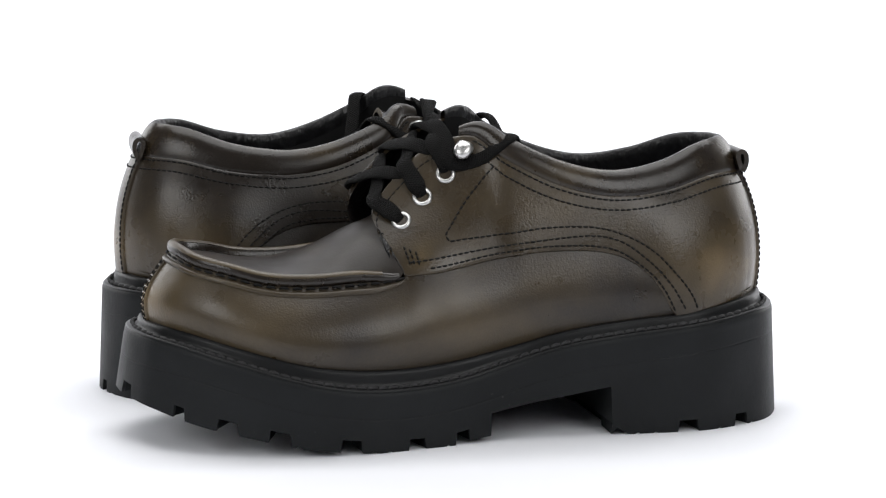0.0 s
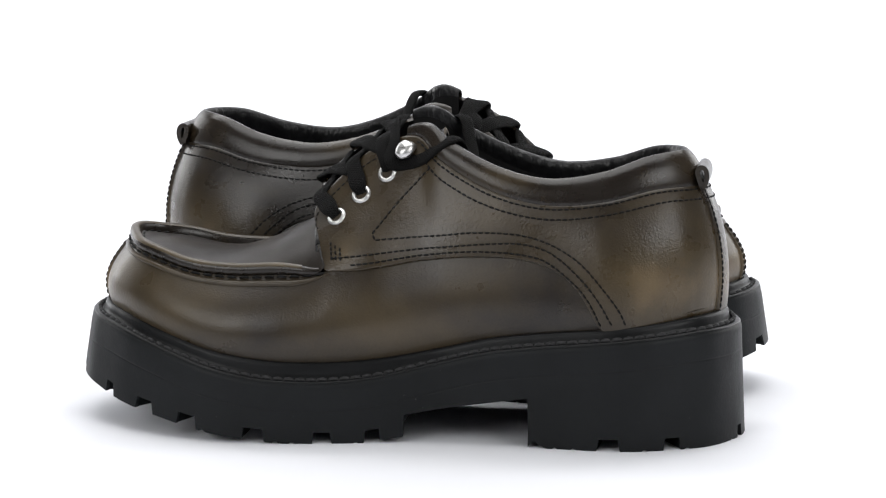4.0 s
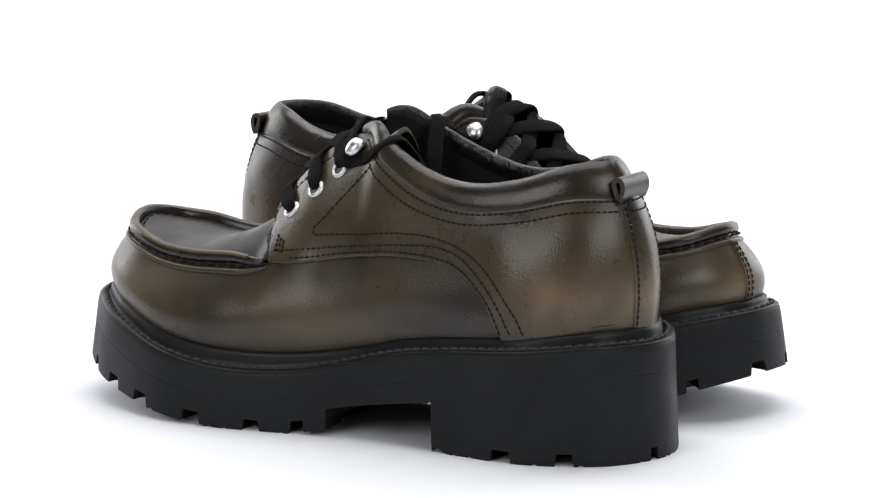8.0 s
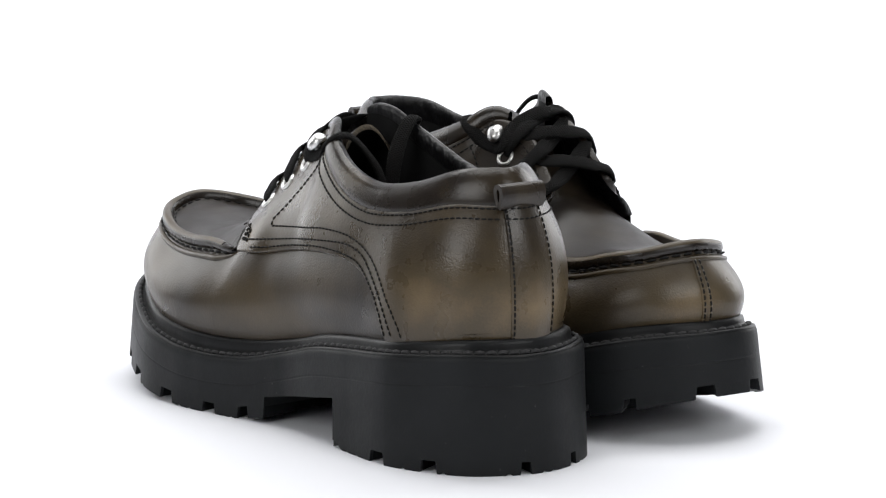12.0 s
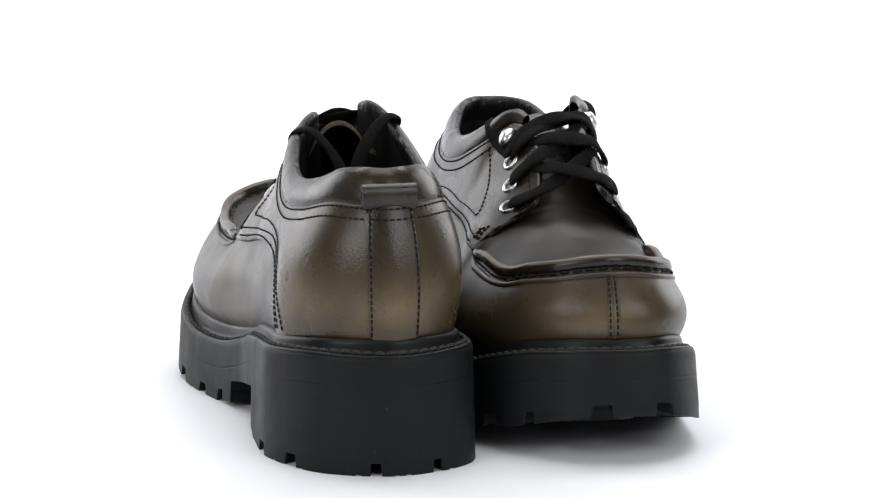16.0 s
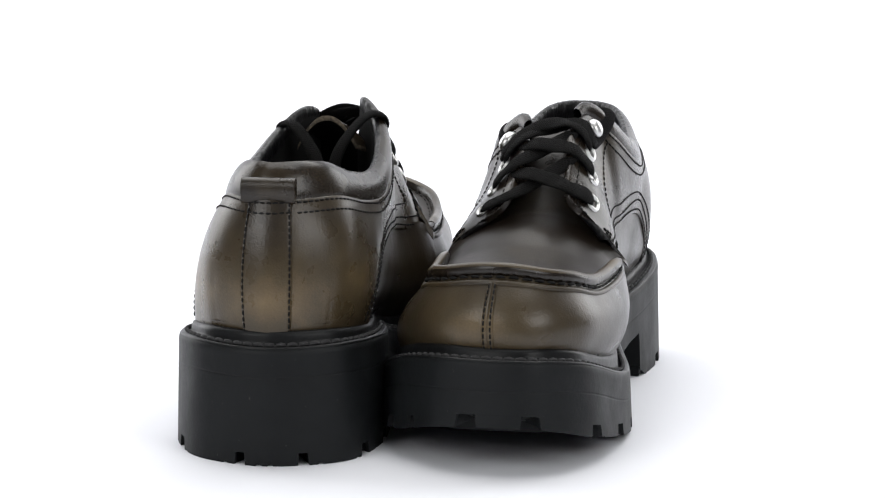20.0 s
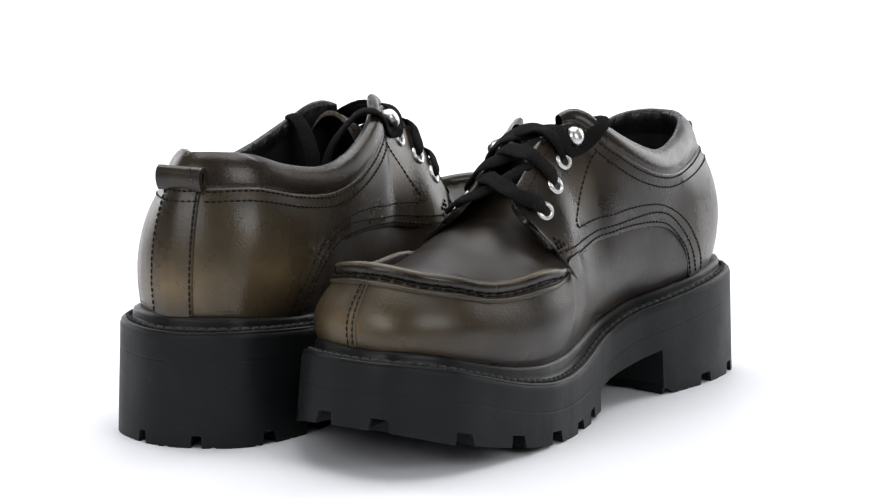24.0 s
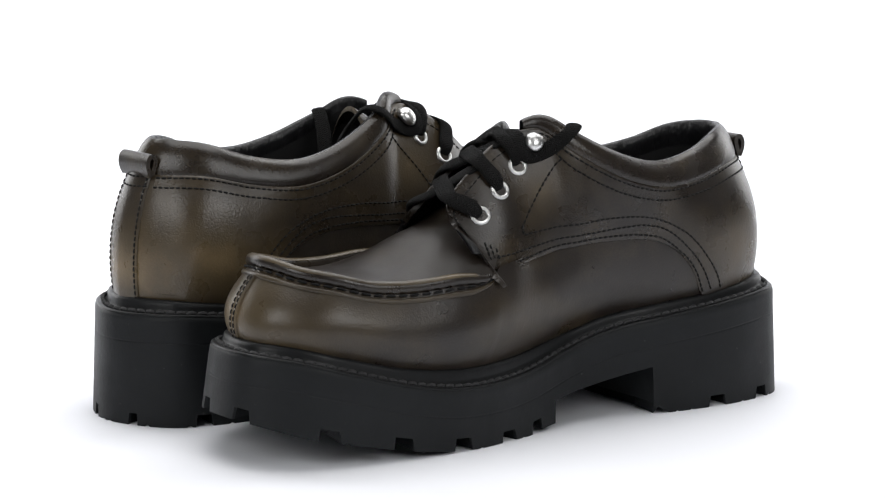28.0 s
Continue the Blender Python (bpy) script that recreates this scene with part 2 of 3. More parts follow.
BASE_Z = profile([0, .0123, .034, .058, .0825, .107, .131, .1557, .180, .205, .2295, .254, .2686, .2842, .30],
                 [.0545, .0542, .0520, .0497, .0474, .0442, .0382, .0340, .0328, .0340, .0376, .0438, .0474, .0500, .0505])
RIM_Z = profile([0, .012, .034, .058, .082, .107, .131, .1555, .180, .2045, .229, .2535, .278, .292, .30],
                [.0490, .0495, .0478, .0455, .0430, .0395, .0333, .0275, .0257, .0270, .0316, .0386, .0450, .0471, .0476])
TREAD_Z = profile([0, .012, .09, .146, .160, .190, .217, .247, .270, .288, .30],
                  [.0, .0, .0, .0022, .0, .0, .0024, .0079, .0130, .0192, .0232])
ARCH_Z = profile([.088, .119, .145], [.0216, .0165, .0118])
HEEL_BREAST, TREAD_END = .0875, .1420


def middle(x):
    return np.interp(x, [0, .018, .033, .06, .09, .17, .195, .22, .30], [0, -.0008, -.0030, -.0034, -.0045, -.0075, -.0057, -.0050, -.0055])


_top_med = [(x + MED_LIFT.get(k, (0, 0))[0], 2 * middle(x) - y + {12: .0042, 13: .0006}.get(k, 0), z + MED_LIFT.get(k, (0, 0))[1]) for k, (x, y, z) in enumerate(TOP_LAT) if 0 < k < TOE][::-1]
TOP = np.array(TOP_LAT + _top_med)
BUL = np.array(BULGE + BULGE[1:TOE][::-1])[:, None]
LOOP = len(OUT)


def outline(s, inset=0.0):
    """Plan of the sole's rim at s (0 heel, 19 toe, 38 heel again), moved in by inset, and the outward way there."""
    s = np.asarray(s, float)
    p = catmull(OUT, s, True)
    t = catmull(OUT, s + .02, True) - catmull(OUT, s - .02, True)
    n = np.stack([t[..., 1], -t[..., 0]], -1)
    n = -n / np.linalg.norm(n, axis=-1)[..., None]
    return p - np.asarray(inset)[..., None] * n, n


LEAN = profile([0, 4.5, 6, 7.5, 9, 10.5, 11.5, 12, LOOP], [0, 0, .0005, .0020, .0028, .0022, .0003, 0, 0])


def wall_raw(s, v):
    s, v = np.broadcast_arrays(np.asarray(s, float), np.asarray(v, float))
    p, n = outline(s, np.interp(np.minimum(s % LOOP, LOOP - s % LOOP), [0, .8, 1.6, 2.3, 3.2, 15, 17, 19], [.0096, .0108, .0118, .0108, .0084, .0078, .0086, .0092]))
    b = np.concatenate([p, BASE_Z(p[..., 0])[..., None]], -1)
    t = catmull(TOP, s, True)
    k = catmull(BUL, s, True)[..., 0]
    o = np.stack([n[..., 0], n[..., 1], np.full(s.shape, .35)], -1)
    w = v[..., None]
    lobe = (4 * v * (1 - v))[..., None]
    rise = np.clip((v - .35) / .6, 0, 1)
    lean = LEAN(s % LOOP) * rise * rise * (3 - 2 * rise)
    return b * (1 - w) + t * w + o * lobe * k[..., None] - lean[..., None] * np.array([0, 1.0, .25])


def wall(s, v, off=0.0):
    """The upper's side surface at s along the outline and v up (0 welt, 1 top edge), lifted by off."""
    s, v = np.broadcast_arrays(np.asarray(s, float), np.asarray(v, float))
    p = wall_raw(s, v)
    if np.ndim(off) == 0 and off == 0:
        return p
    du = wall_raw(s + .03, v) - wall_raw(s - .03, v)
    dv = wall_raw(s, v + .01) - wall_raw(s, v - .01)
    n = np.cross(dv, du)
    n /= np.linalg.norm(n, axis=-1)[..., None] + 1e-12
    return p + n * np.asarray(off)[..., None]


def wall_normal(s, v):
    d = wall(s, v, 0.001) - wall(s, v)
    return d / np.linalg.norm(d, axis=-1)[..., None]


_gs, _gv = np.meshgrid(np.linspace(0.3, 18.5, 365), np.linspace(0, 1, 81), indexing="ij")
_gp = wall_raw(_gs, _gv)


def on_wall(x, z):
    """(s, v) of the point of the outer side that shows at (x, z) in a side view."""
    d = (_gp[..., 0] - x) ** 2 + (_gp[..., 2] - z) ** 2
    i = np.unravel_index(np.argmin(d), d.shape)
    q = np.array([_gs[i], _gv[i]])
    for _ in range(6):
        p = wall_raw(q[0], q[1])[[0, 2]]
        J = np.stack([(wall_raw(q[0] + .01, q[1])[[0, 2]] - p) / .01, (wall_raw(q[0], q[1] + .01)[[0, 2]] - p) / .01], 1)
        st = np.linalg.lstsq(J, np.array([x, z]) - p, rcond=None)[0]
        q = q + np.clip(st, [-.3, -.08], [.3, .08])
        q = np.clip(q, [0.2, 0.0], [18.9, 1.0])
    return q


def on_wall_line(points, count=60):
    """A line of (s, v) through side-view points."""
    return np.array([on_wall(x, z) for x, z in curve(points, count)])


def other(sv, side):
    """The same line on the inner side."""
    if side > 0:
        return sv
    return np.stack([LOOP - sv[:, 0], sv[:, 1]], 1)


def stitches(build, path, normals, pitch=.0027, length=.0024, r=.00044, dip=.0001):
    """A row of separate thread stitches along a path."""
    path = np.asarray(path, float)
    l = np.concatenate([[0], np.cumsum(np.linalg.norm(np.diff(path, axis=0), axis=1))])
    count = max(2, int(l[-1] / pitch))
    for k in range(count):
        c = (k + .5) * l[-1] / count
        ts = c + np.array([-.5, -.3, 0, .3, .5]) * length
        P = np.stack([np.interp(ts, l, path[:, i]) for i in range(3)], 1)
        N = np.stack([np.interp(ts, l, normals[:, i]) for i in range(3)], 1)
        P = P + N * (np.array([-.7, .3, .6, .3, -.7]) * r - dip)[:, None]
        g = tube(P, N, r * np.array([.5, 1, 1.05, 1, .5]), r * np.array([.5, 1, 1, 1, .5]), 5)
        build.grid(g, close_v=True)


# side-view lines of the pattern pieces
Q_LOW = [(.1785, .0722), (.1666, .0727), (.1543, .0745), (.1421, .0769), (.1299, .0789), (.1177, .0803), (.1055, .0806), (.0934, .0800),
         (.0812, .0772), (.0715, .0718), (.0642, .0638), (.0585, .0530)]
ST_2 = [(.1751, .0771), (.1543, .0802), (.1299, .0839), (.1055, .0863), (.0910, .0864), (.0788, .0828), (.0667, .0736), (.0582, .0638), (.0522, .0535)]
ST_3 = [(.1568, .0857), (.1299, .0891), (.1129, .0910), (.0934, .0904), (.0789, .0864), (.0667, .0796), (.0570, .0698), (.0497, .0600), (.0468, .0535)]
ST_TRAP = [(.1568, .0857), (.1579, .0885), (.1550, .0925), (.1475, .1024), (.1390, .1118), (.1330, .1180)]


def _vamp_top():
    """Top edge of the vamp's wall: the apron seam, and behind it a line tucked just under the quarters' lower edge."""
    lat = {}
    for k, (x, z) in {3: (.0495, .0680), 4: (.0745, .0860), 5: (.1000, .0860), 6: (.1210, .0836), 7: (.1330, .0820), 8: (.1430, .0803), 9: (.1520, .0785), 10: (.1630, .0766), 11: (.1725, .0748)}.items():
        lat[k] = on_wall(x, z)
    rows = TOP.copy()
    for k, (a, v) in lat.items():
        rows[k] = wall(np.array(a), np.array(v), -.0003)
        rows[LOOP - k] = wall(np.array(LOOP - a), np.array(v), -.0003)
        rows[k][1] += {11: .0014, 10: .0005}.get(k, 0)
        rows[LOOP - k][1] -= {11: .0040, 10: .0028, 9: .0010}.get(k, 0)
    return rows


VAMP_TOP = _vamp_top()
VAMP_BULGE = np.array([.002, .002, .002, .0020, .003, .0042, .0052, .0058, .0062, .0064, .0065, .0066, .0066, .0066, .0064, .0062, .0060, .0058, .0054, .0054])
VAMP_BULGE = np.concatenate([VAMP_BULGE, VAMP_BULGE[1:TOE][::-1]])[:, None]


def vamp_wall(s, v):
    s, v = np.broadcast_arrays(np.asarray(s, float), np.asarray(v, float))
    b = wall_raw(s, np.zeros(s.shape))
    _, n = outline(s)
    t = catmull(VAMP_TOP, s, True)
    k = catmull(VAMP_BULGE, s, True)[..., 0]
    o = np.stack([n[..., 0], n[..., 1], np.full(s.shape, .3)], -1)
    w = v[..., None]
    return b * (1 - w) + t * w + o * ((2 * v * (1 - v) + 3.4 * v * (1 - v) ** 2) * k)[..., None]


# ---- the place ----
def studio_sheet():
    """Seamless white sheet: floor that curves up into the back wall."""
    ys = [(-2.6, 0.0), (0.9, 0.0)]
    ys += [(0.9 + 0.6 * math.sin(a), 0.6 - 0.6 * math.cos(a)) for a in np.linspace(0.1, math.pi / 2, 16)]
    ys += [(1.5, 2.6)]
    P = np.array([[(x, y, z) for y, z in ys] for x in (-2.6, 2.6)])
    b = Build().grid(P)
    ob = b.part("ground", PAPER, None, smooth=True)
    return tagged(ob, "seamless white studio sheet, floor curving into wall", "backdrop", kind="structure")


studio_sheet()


def s_at(x, lateral=True):
    """The place along the outline where it reaches x."""
    s = np.linspace(0, TOE, 2000) if lateral else np.linspace(TOE, LOOP, 2000)
    p = catmull(OUT, s, True)[:, 0]
    return float(np.interp(x, p, s) if lateral else np.interp(-x, -p, s))


def s_near(x, y):
    """The place along the outline nearest to a point of the plan."""
    k = np.linspace(0, LOOP, 4000, endpoint=False)
    p = catmull(OUT, k, True)
    return float(k[np.argmin((p[:, 0] - x) ** 2 + (p[:, 1] - y) ** 2)])


LUG_H = .0054
# cuts of the tread edge: plan point, width
OUTER_CUTS = [(.0160, .008), (.0525, .010), (.1525, .007), (.1750, .009), (.2060, .010), (.2395, .010), (.2670, .010)]
INNER_CUTS = [(.0180, .008), (.0530, .010), (.1490, .007), (.1700, .009), (.1995, .010), (.2315, .010), (.2680, .010)]
CUTS = [(x, .06, w) for x, w in OUTER_CUTS] + [(x, -.06, w) for x, w in INNER_CUTS]
CUTS += [(.284, .0375, .0060), (.302, .0045, .0095), (.299, -.027, .0080)]
CUTS += [(-.01, .0125, .0048), (-.01, -.0215, .0048)]
NICKS = [(.012, .05), (.036, .05), (.068, .05), (.076, .05), (.162, .05), (.190, .05), (.197, .05), (.228, .05), (.257, .05), (-.01, .022), (-.01, -.004), (-.01, .002), (-.01, -.031)]
NICKS += [(x, -y) for x, y in NICKS if y > .04]


def metres_to_s(s):
    """How much s makes a metre along the rim at s."""
    return .02 / np.linalg.norm(catmull(OUT, np.array(s + .01), True) - catmull(OUT, np.array(s - .01), True))


CUT_S = []
for cx, cy, cw in CUTS:
    k = s_near(cx, cy)
    CUT_S.append((k, cw * metres_to_s(k) / 2))
NICK_S = []
for cx, cy in NICKS:
    k = s_near(cx, cy)
    NICK_S.append((k, .0013 * metres_to_s(k)))
_extra = []
for k, hw in CUT_S:
    _extra += [k - hw, k - hw * .80, k + hw * .80, k + hw]
for k, hw in NICK_S:
    _extra += [k - hw, k, k + hw]
for lat in (True, False):
    _extra += [s_at(x, lat) for x in (HEEL_BREAST - .0003, HEEL_BREAST + .0003, TREAD_END - .0003, TREAD_END + .0003)]
RING = np.unique(np.round(np.concatenate([np.linspace(0, LOOP, 457)[:-1], np.array(_extra) % LOOP]), 5))


def body_bottom(x):
    z = TREAD_Z(x) + LUG_H
    return np.where((x > HEEL_BREAST) & (x < TREAD_END), np.maximum(ARCH_Z(x), z), z)


def heel_front(x):
    """The heel's front lower corner is cut away at a slant."""
    return .0034 * np.clip((x - .0795) / .0060, 0, 1) * (x < HEEL_BREAST)


def edge_bottom(s, x):
    """Lower edge of the side wall: tread blocks, cuts between them, small nicks."""
    z = np.where((x > HEEL_BREAST) & (x < TREAD_END), 9.0, TREAD_Z(x) + heel_front(x))
    up = np.zeros(s.shape)
    for k, hw in CUT_S:
        d = np.abs((s - k + LOOP / 2) % LOOP - LOOP / 2) / hw
        up = np.maximum(up, LUG_H * np.clip((1.0005 - d) / .2, 0, 1))
    for k, hw in NICK_S:
        d = np.abs((s - k + LOOP / 2) % LOOP - LOOP / 2) / hw
        up = np.maximum(up, .0011 * np.clip(1 - d, 0, 1))
    return np.minimum(z + up, body_bottom(x))


def flare(x):
    return np.interp(x, [0, .03, .20, .26, .292], [.0022, .0012, .0012, .0022, .0042])


def outsole(parent, mirror):
    b = Build()
    p, n = outline(RING)
    x = p[:, 0]
    top, low, fl = RIM_Z(x), body_bottom(x), flare(x)
    edge = edge_bottom(RING, x)
    drop = top - TREAD_Z(x)
    rows = [(-.0060, top + .0004), (-.0018, top + .0008), (-.0007, top + .0003), (0, top - .0010), (.0002, top - .0024)]
    rows += [(fl * d / drop + lift, top - d) for d, lift in ((.0036, 0), (.0050, 0), (.0108, 0), (.0113, 0), (.0116, -.0003), (.0119, 0), (.0124, 0), (.0150, 0))]
    rows += [(fl * (top - np.minimum(low, top - .016)) / drop, np.minimum(low, top - .016))]

    def ring(off, z):
        q = p + np.broadcast_to(off, x.shape)[:, None] * n
        return np.concatenate([q, np.broadcast_to(z, x.shape)[:, None]], 1)
    b.grid(np.stack([ring(o, z) for o, z in rows], 1), close_u=True, flip=True)
    # the cut lower band, with edges of its own
    band = [rows[-1], (fl * (top - edge) / drop, np.minimum(edge, rows[-1][1]))]
    b.grid(np.stack([ring(o, z) for o, z in band], 1), close_u=True, flip=True)
    last = band[-1]
    b.grid(np.stack([ring(*last), ring(last[0] - .0016, last[1])], 1), close_u=True, flip=True)
    xs = np.unique(np.concatenate([np.linspace(.002, .2945, 90), [HEEL_BREAST - .0003, HEEL_BREAST + .0003, TREAD_END - .0003, TREAD_END + .0003]]))
    q = (p + (fl - .0008)[:, None] * n)
    lat, med = q[RING <= TOE], q[RING >= TOE]
    yl = np.interp(xs, lat[:, 0], lat[:, 1])
    ym = np.interp(-xs, -med[:, 0], med[:, 1])
    zz = body_bottom(xs)
    under = np.stack([np.stack([xs, ym + (yl - ym) * f, zz], 1) for f in (0.001, .25, .5, .75, .999)], 1)
    b.grid(under)
    return b.part("outsole", SOLE, parent, "thick black rubber sole with a raised heel", mirror=mirror)


def lug_spans():
    """Spans of s between the cuts that carry a tread block."""
    marks = sorted([(k - hw, k + hw) for k, hw in CUT_S] + [(s_at(HEEL_BREAST), s_at(TREAD_END)), (s_at(TREAD_END, False), s_at(HEEL_BREAST, False))])
    spans = []
    for (a0, a1), (c0, c1) in zip(marks, marks[1:] + [(marks[0][0] + LOOP, 0)]):
        if c0 - a1 > .02:
            spans.append((a1, c0))
    return spans


def tread(parent, mirror):
    for a, c in lug_spans():
        s = np.linspace(a, c, 9)
        b = Build()
        p, n = outline(s)
        x = p[:, 0]
        fl = flare(x)
        deep = .017
        rows = []
        for off, dz in ((fl - .0008, LUG_H), (fl - .0008, .0004), (fl - .0020, .0003), (-deep, .0003), (-deep, LUG_H)):
            q = p + np.broadcast_to(off, x.shape)[:, None] * n
            tz = TREAD_Z(x) if x.min() > .12 else heel_front(x)
            rows.append(np.concatenate([q, (np.minimum(tz + dz, np.where(x > .12, 1, LUG_H)) if x.min() < .12 else tz + dz)[:, None]], 1))
        P = np.stack(rows, 1)
        b.grid(P, flip=True)
        b.fan(P[0])
        b.fan(P[-1], flip=True)
        b.part("tread_lug", SOLE, parent, smooth=False, mirror=mirror)
    # inner blocks that bridge the two sides
    for x0, x1 in ((.022, .048), (.056, .084), (.150, .172), (.182, .206), (.216, .240), (.250, .268)):
        b = Build()
        xs = np.linspace(x0, x1, 5)
        z = TREAD_Z(xs) * (xs > .12)
        yl = [float(np.interp(q, OUT[:TOE + 1, 0], OUT[:TOE + 1, 1])) - .021 for q in xs]
        ym = [-v * .95 for v in yl]
        P = np.stack([np.stack([xs, ym, z + LUG_H + .0002], 1), np.stack([xs, ym, z + .0006], 1), np.stack([xs, yl, z + .0006], 1), np.stack([xs, yl, z + LUG_H + .0002], 1)], 1)
        b.grid(P)
        b.fan(P[0])
        b.fan(P[-1], flip=True)
        b.part("tread_block", SOLE, parent, smooth=False, mirror=mirror)


def welt(parent, mirror):
    b = Build()
    p, n = outline(RING)
    x = p[:, 0]
    base, top = BASE_Z(x), RIM_Z(x)
    mid = base * .5 + top * .5
    cols = []
    for off, z in ((-.0115, base + .0006), (-.0088, base + .0013), (-.0074, base + .0014), (-.0062, base + .0008), (-.0057, base - .0005), (-.0055, mid + .0004),
                   (-.0052, top + .0014), (-.0042, top + .0008), (-.0012, top + .0012), (-.0004, top + .0004), (-.0012, top - .0010)):
        q = p + off * n
        cols.append(np.concatenate([q, z[:, None]], 1))
    b.grid(np.stack(cols, 1), close_u=True, flip=True)
    ob = b.part("welt", WELT, parent, "black rubber welt with a rounded rib", mirror=mirror)
    t = Build()
    s = np.linspace(0, LOOP, 600)
    q, n2 = outline(s, .0034)
    path = np.concatenate([q, (RIM_Z(q[:, 0]) + .0013)[:, None]], 1)
    nn = np.concatenate([n2 * .35, np.full((len(s), 1), .94)], 1)
    stitches(t, path, nn, .0048, .0046, .0010)
    t.part("stitching", WELT_THREAD, ob, "grey welt stitching", mirror=mirror)
    return ob


_qsv = None


def quarter_edge():
    global _qsv
    if _qsv is None:
        q = on_wall_line(Q_LOW, 70)
        q[0] = (12.0, 1.0)
        _qsv = q[np.argsort(q[:, 0])]
    return _qsv


def v_low(s):
    """Lower edge of the quarter on the wall at s of the outer side."""
    q = quarter_edge()
    return np.where(s < q[0, 0], 0.0, np.interp(s, q[:, 0], q[:, 1]))


STRIP_S = .62      # half width of the heel strip along s


def panel(s, v, off, side):
    """A point of a quarter: on the wall, its front corner hanging down over the end of the apron seam."""
    s, v = np.asarray(s, float), np.asarray(v, float)
    lo = v_low(s)
    f = np.clip((v - lo) / np.maximum(1 - lo, .02), 0, 1) if np.ndim(v) else v
    f = np.where(s > 11.9, 0, f)
    g = np.clip((s - 9.6) / 2.0, 0, 1)
    g = g * g * (3 - 2 * g) * (1 - f) ** 1.5
    p = wall_raw(s if side > 0 else LOOP - s, v)
    k = np.minimum(s, 10.6)
    n = wall_normal(k if side > 0 else LOOP - k, np.minimum(v, .97))
    n = n / np.linalg.norm(n, axis=-1)[..., None]
    return p + n * np.broadcast_to(off, np.shape(v))[..., None] + g[..., None] * np.array([-.0040, .0018 if side > 0 else -.0046, -.0062])


def uppers(parent, mirror, mats):
    side_leather, vamp_leather, strip_leather = mats
    # vamp: the toe wall and its wings under the quarters
    b = Build()
    s = np.linspace(2.75, LOOP - 2.75, 330)
    P = vamp_wall(s[:, None], np.linspace(0, 1, 40)[None])
    b.grid(P, flip=True)
    b.part("vamp", vamp_leather, parent, "burnished olive-brown leather toe and vamp", mirror=mirror)
    # quarters
    for side in (1, -1):
        b = Build()
        s = np.concatenate([np.linspace(STRIP_S * .6, 10, 150), np.linspace(10, 11.72 if side > 0 else 11.60, 50)[1:]])
        lo = v_low(s)
        rows_v = [lo, lo, lo + .006 * (1 - lo), lo + .014 * (1 - lo)] + [lo + (1 - lo) * f for f in np.linspace(.03, .975, 44)] + [lo + .99 * (1 - lo), lo * 0 + 1, lo * 0 + 1]
        rows_o = [-.0006, .0009, .0016, .0018] + [.0018] * 44 + [.0017, .0012, -.0010]
        ss = s if side > 0 else LOOP - s
        over = .0012 * np.clip((s - 10.6) / 1.2, 0, 1)
        P = np.stack([panel(s, vv, oo + over, side) for vv, oo in zip(rows_v, rows_o)], 1)
        # the cut front edge has the leather's thickness
        P = np.concatenate([P, (P[-1] - (.0022 if side > 0 else .0012) * wall_normal(np.array([10.6 if side > 0 else LOOP - 10.6]), np.array([.9]))[0])[None]])
        b.grid(P, flip=side > 0)
        q = b.part("quarter", side_leather, parent, "dark burnished leather side panel", mirror=mirror)
        t = Build()
        lines = [on_wall_line([(x + .0002, z + .0022) for x, z in Q_LOW[1:-3]] + [(.0690, .0708), (.0621, .0630), (.0568, .0528)], 80), on_wall_line(ST_2, 80), on_wall_line(ST_3, 80), on_wall_line(ST_TRAP, 50)]
        for ln in lines:
            nn = other(ln, side)
            over = .0012 * np.clip((ln[:, 0] - 10.6) / 1.2, 0, 1)
            stitches(t, panel(ln[:, 0], ln[:, 1], .0018 + over, side), wall_normal(nn[:, 0], nn[:, 1]))
        # two rows under the collar, and a row along the facing
        sc = np.linspace(.75, 7.0, 120)
        for dv in (.035, .115):
            k = np.full(sc.shape, 1 - dv)
            k = np.where(sc > 5.5, 1 - dv * np.interp(sc, [5.5, 7], [1, .8]), k)
            ln = other(np.stack([sc, k], 1), side)
            stitches(t, wall(ln[:, 0], ln[:, 1], .0018), wall_normal(ln[:, 0], ln[:, 1]))
        sf = np.linspace(7.3, 11.0, 62)
        ln = other(np.stack([sf, np.full(sf.shape, .94)], 1), side)
        stitches(t, wall(ln[:, 0], ln[:, 1], .0018), wall_normal(ln[:, 0], ln[:, 1]), .0029, .0026, .00034)
        # bar tack at the corner
        for k in (0, 1, 2):
            ln = on_wall_line([(.1762 - .0022 * k, .0838 - .001 * k), (.1750 - .0020 * k, .0764)], 14)
            nn = other(ln, side)
            stitches(t, panel(ln[:, 0], ln[:, 1], .0020, side), wall_normal(nn[:, 0], nn[:, 1]), .0022, .0019, .00042)
        t.part("stitching", THREAD, q, "black thread seams", mirror=mirror)
    # heel strip
    b = Build()
    s = np.concatenate([[-STRIP_S - .012], np.linspace(-STRIP_S, STRIP_S, 21), [STRIP_S + .012]])
    v = np.linspace(0, 1.0, 40)
    off = np.array([.0004, .0024, .0031] + [.0030] * 17 + [.0031, .0024, .0004])
    P = wall(s[:, None] % LOOP, v[None], off[:, None] * np.ones((1, 40)))
    b.grid(P, flip=True)
    strip = b.part("heel_strip", strip_leather, parent, "vertical burnished leather strip on the heel", mirror=mirror)
    t = Build()
    for k in (-1, 1):
        vv = np.linspace(0, .97, 60)
        sv = np.full(60, k * (STRIP_S - .06)) % LOOP
        stitches(t, wall(sv, vv, .0030), wall_normal(sv, vv))
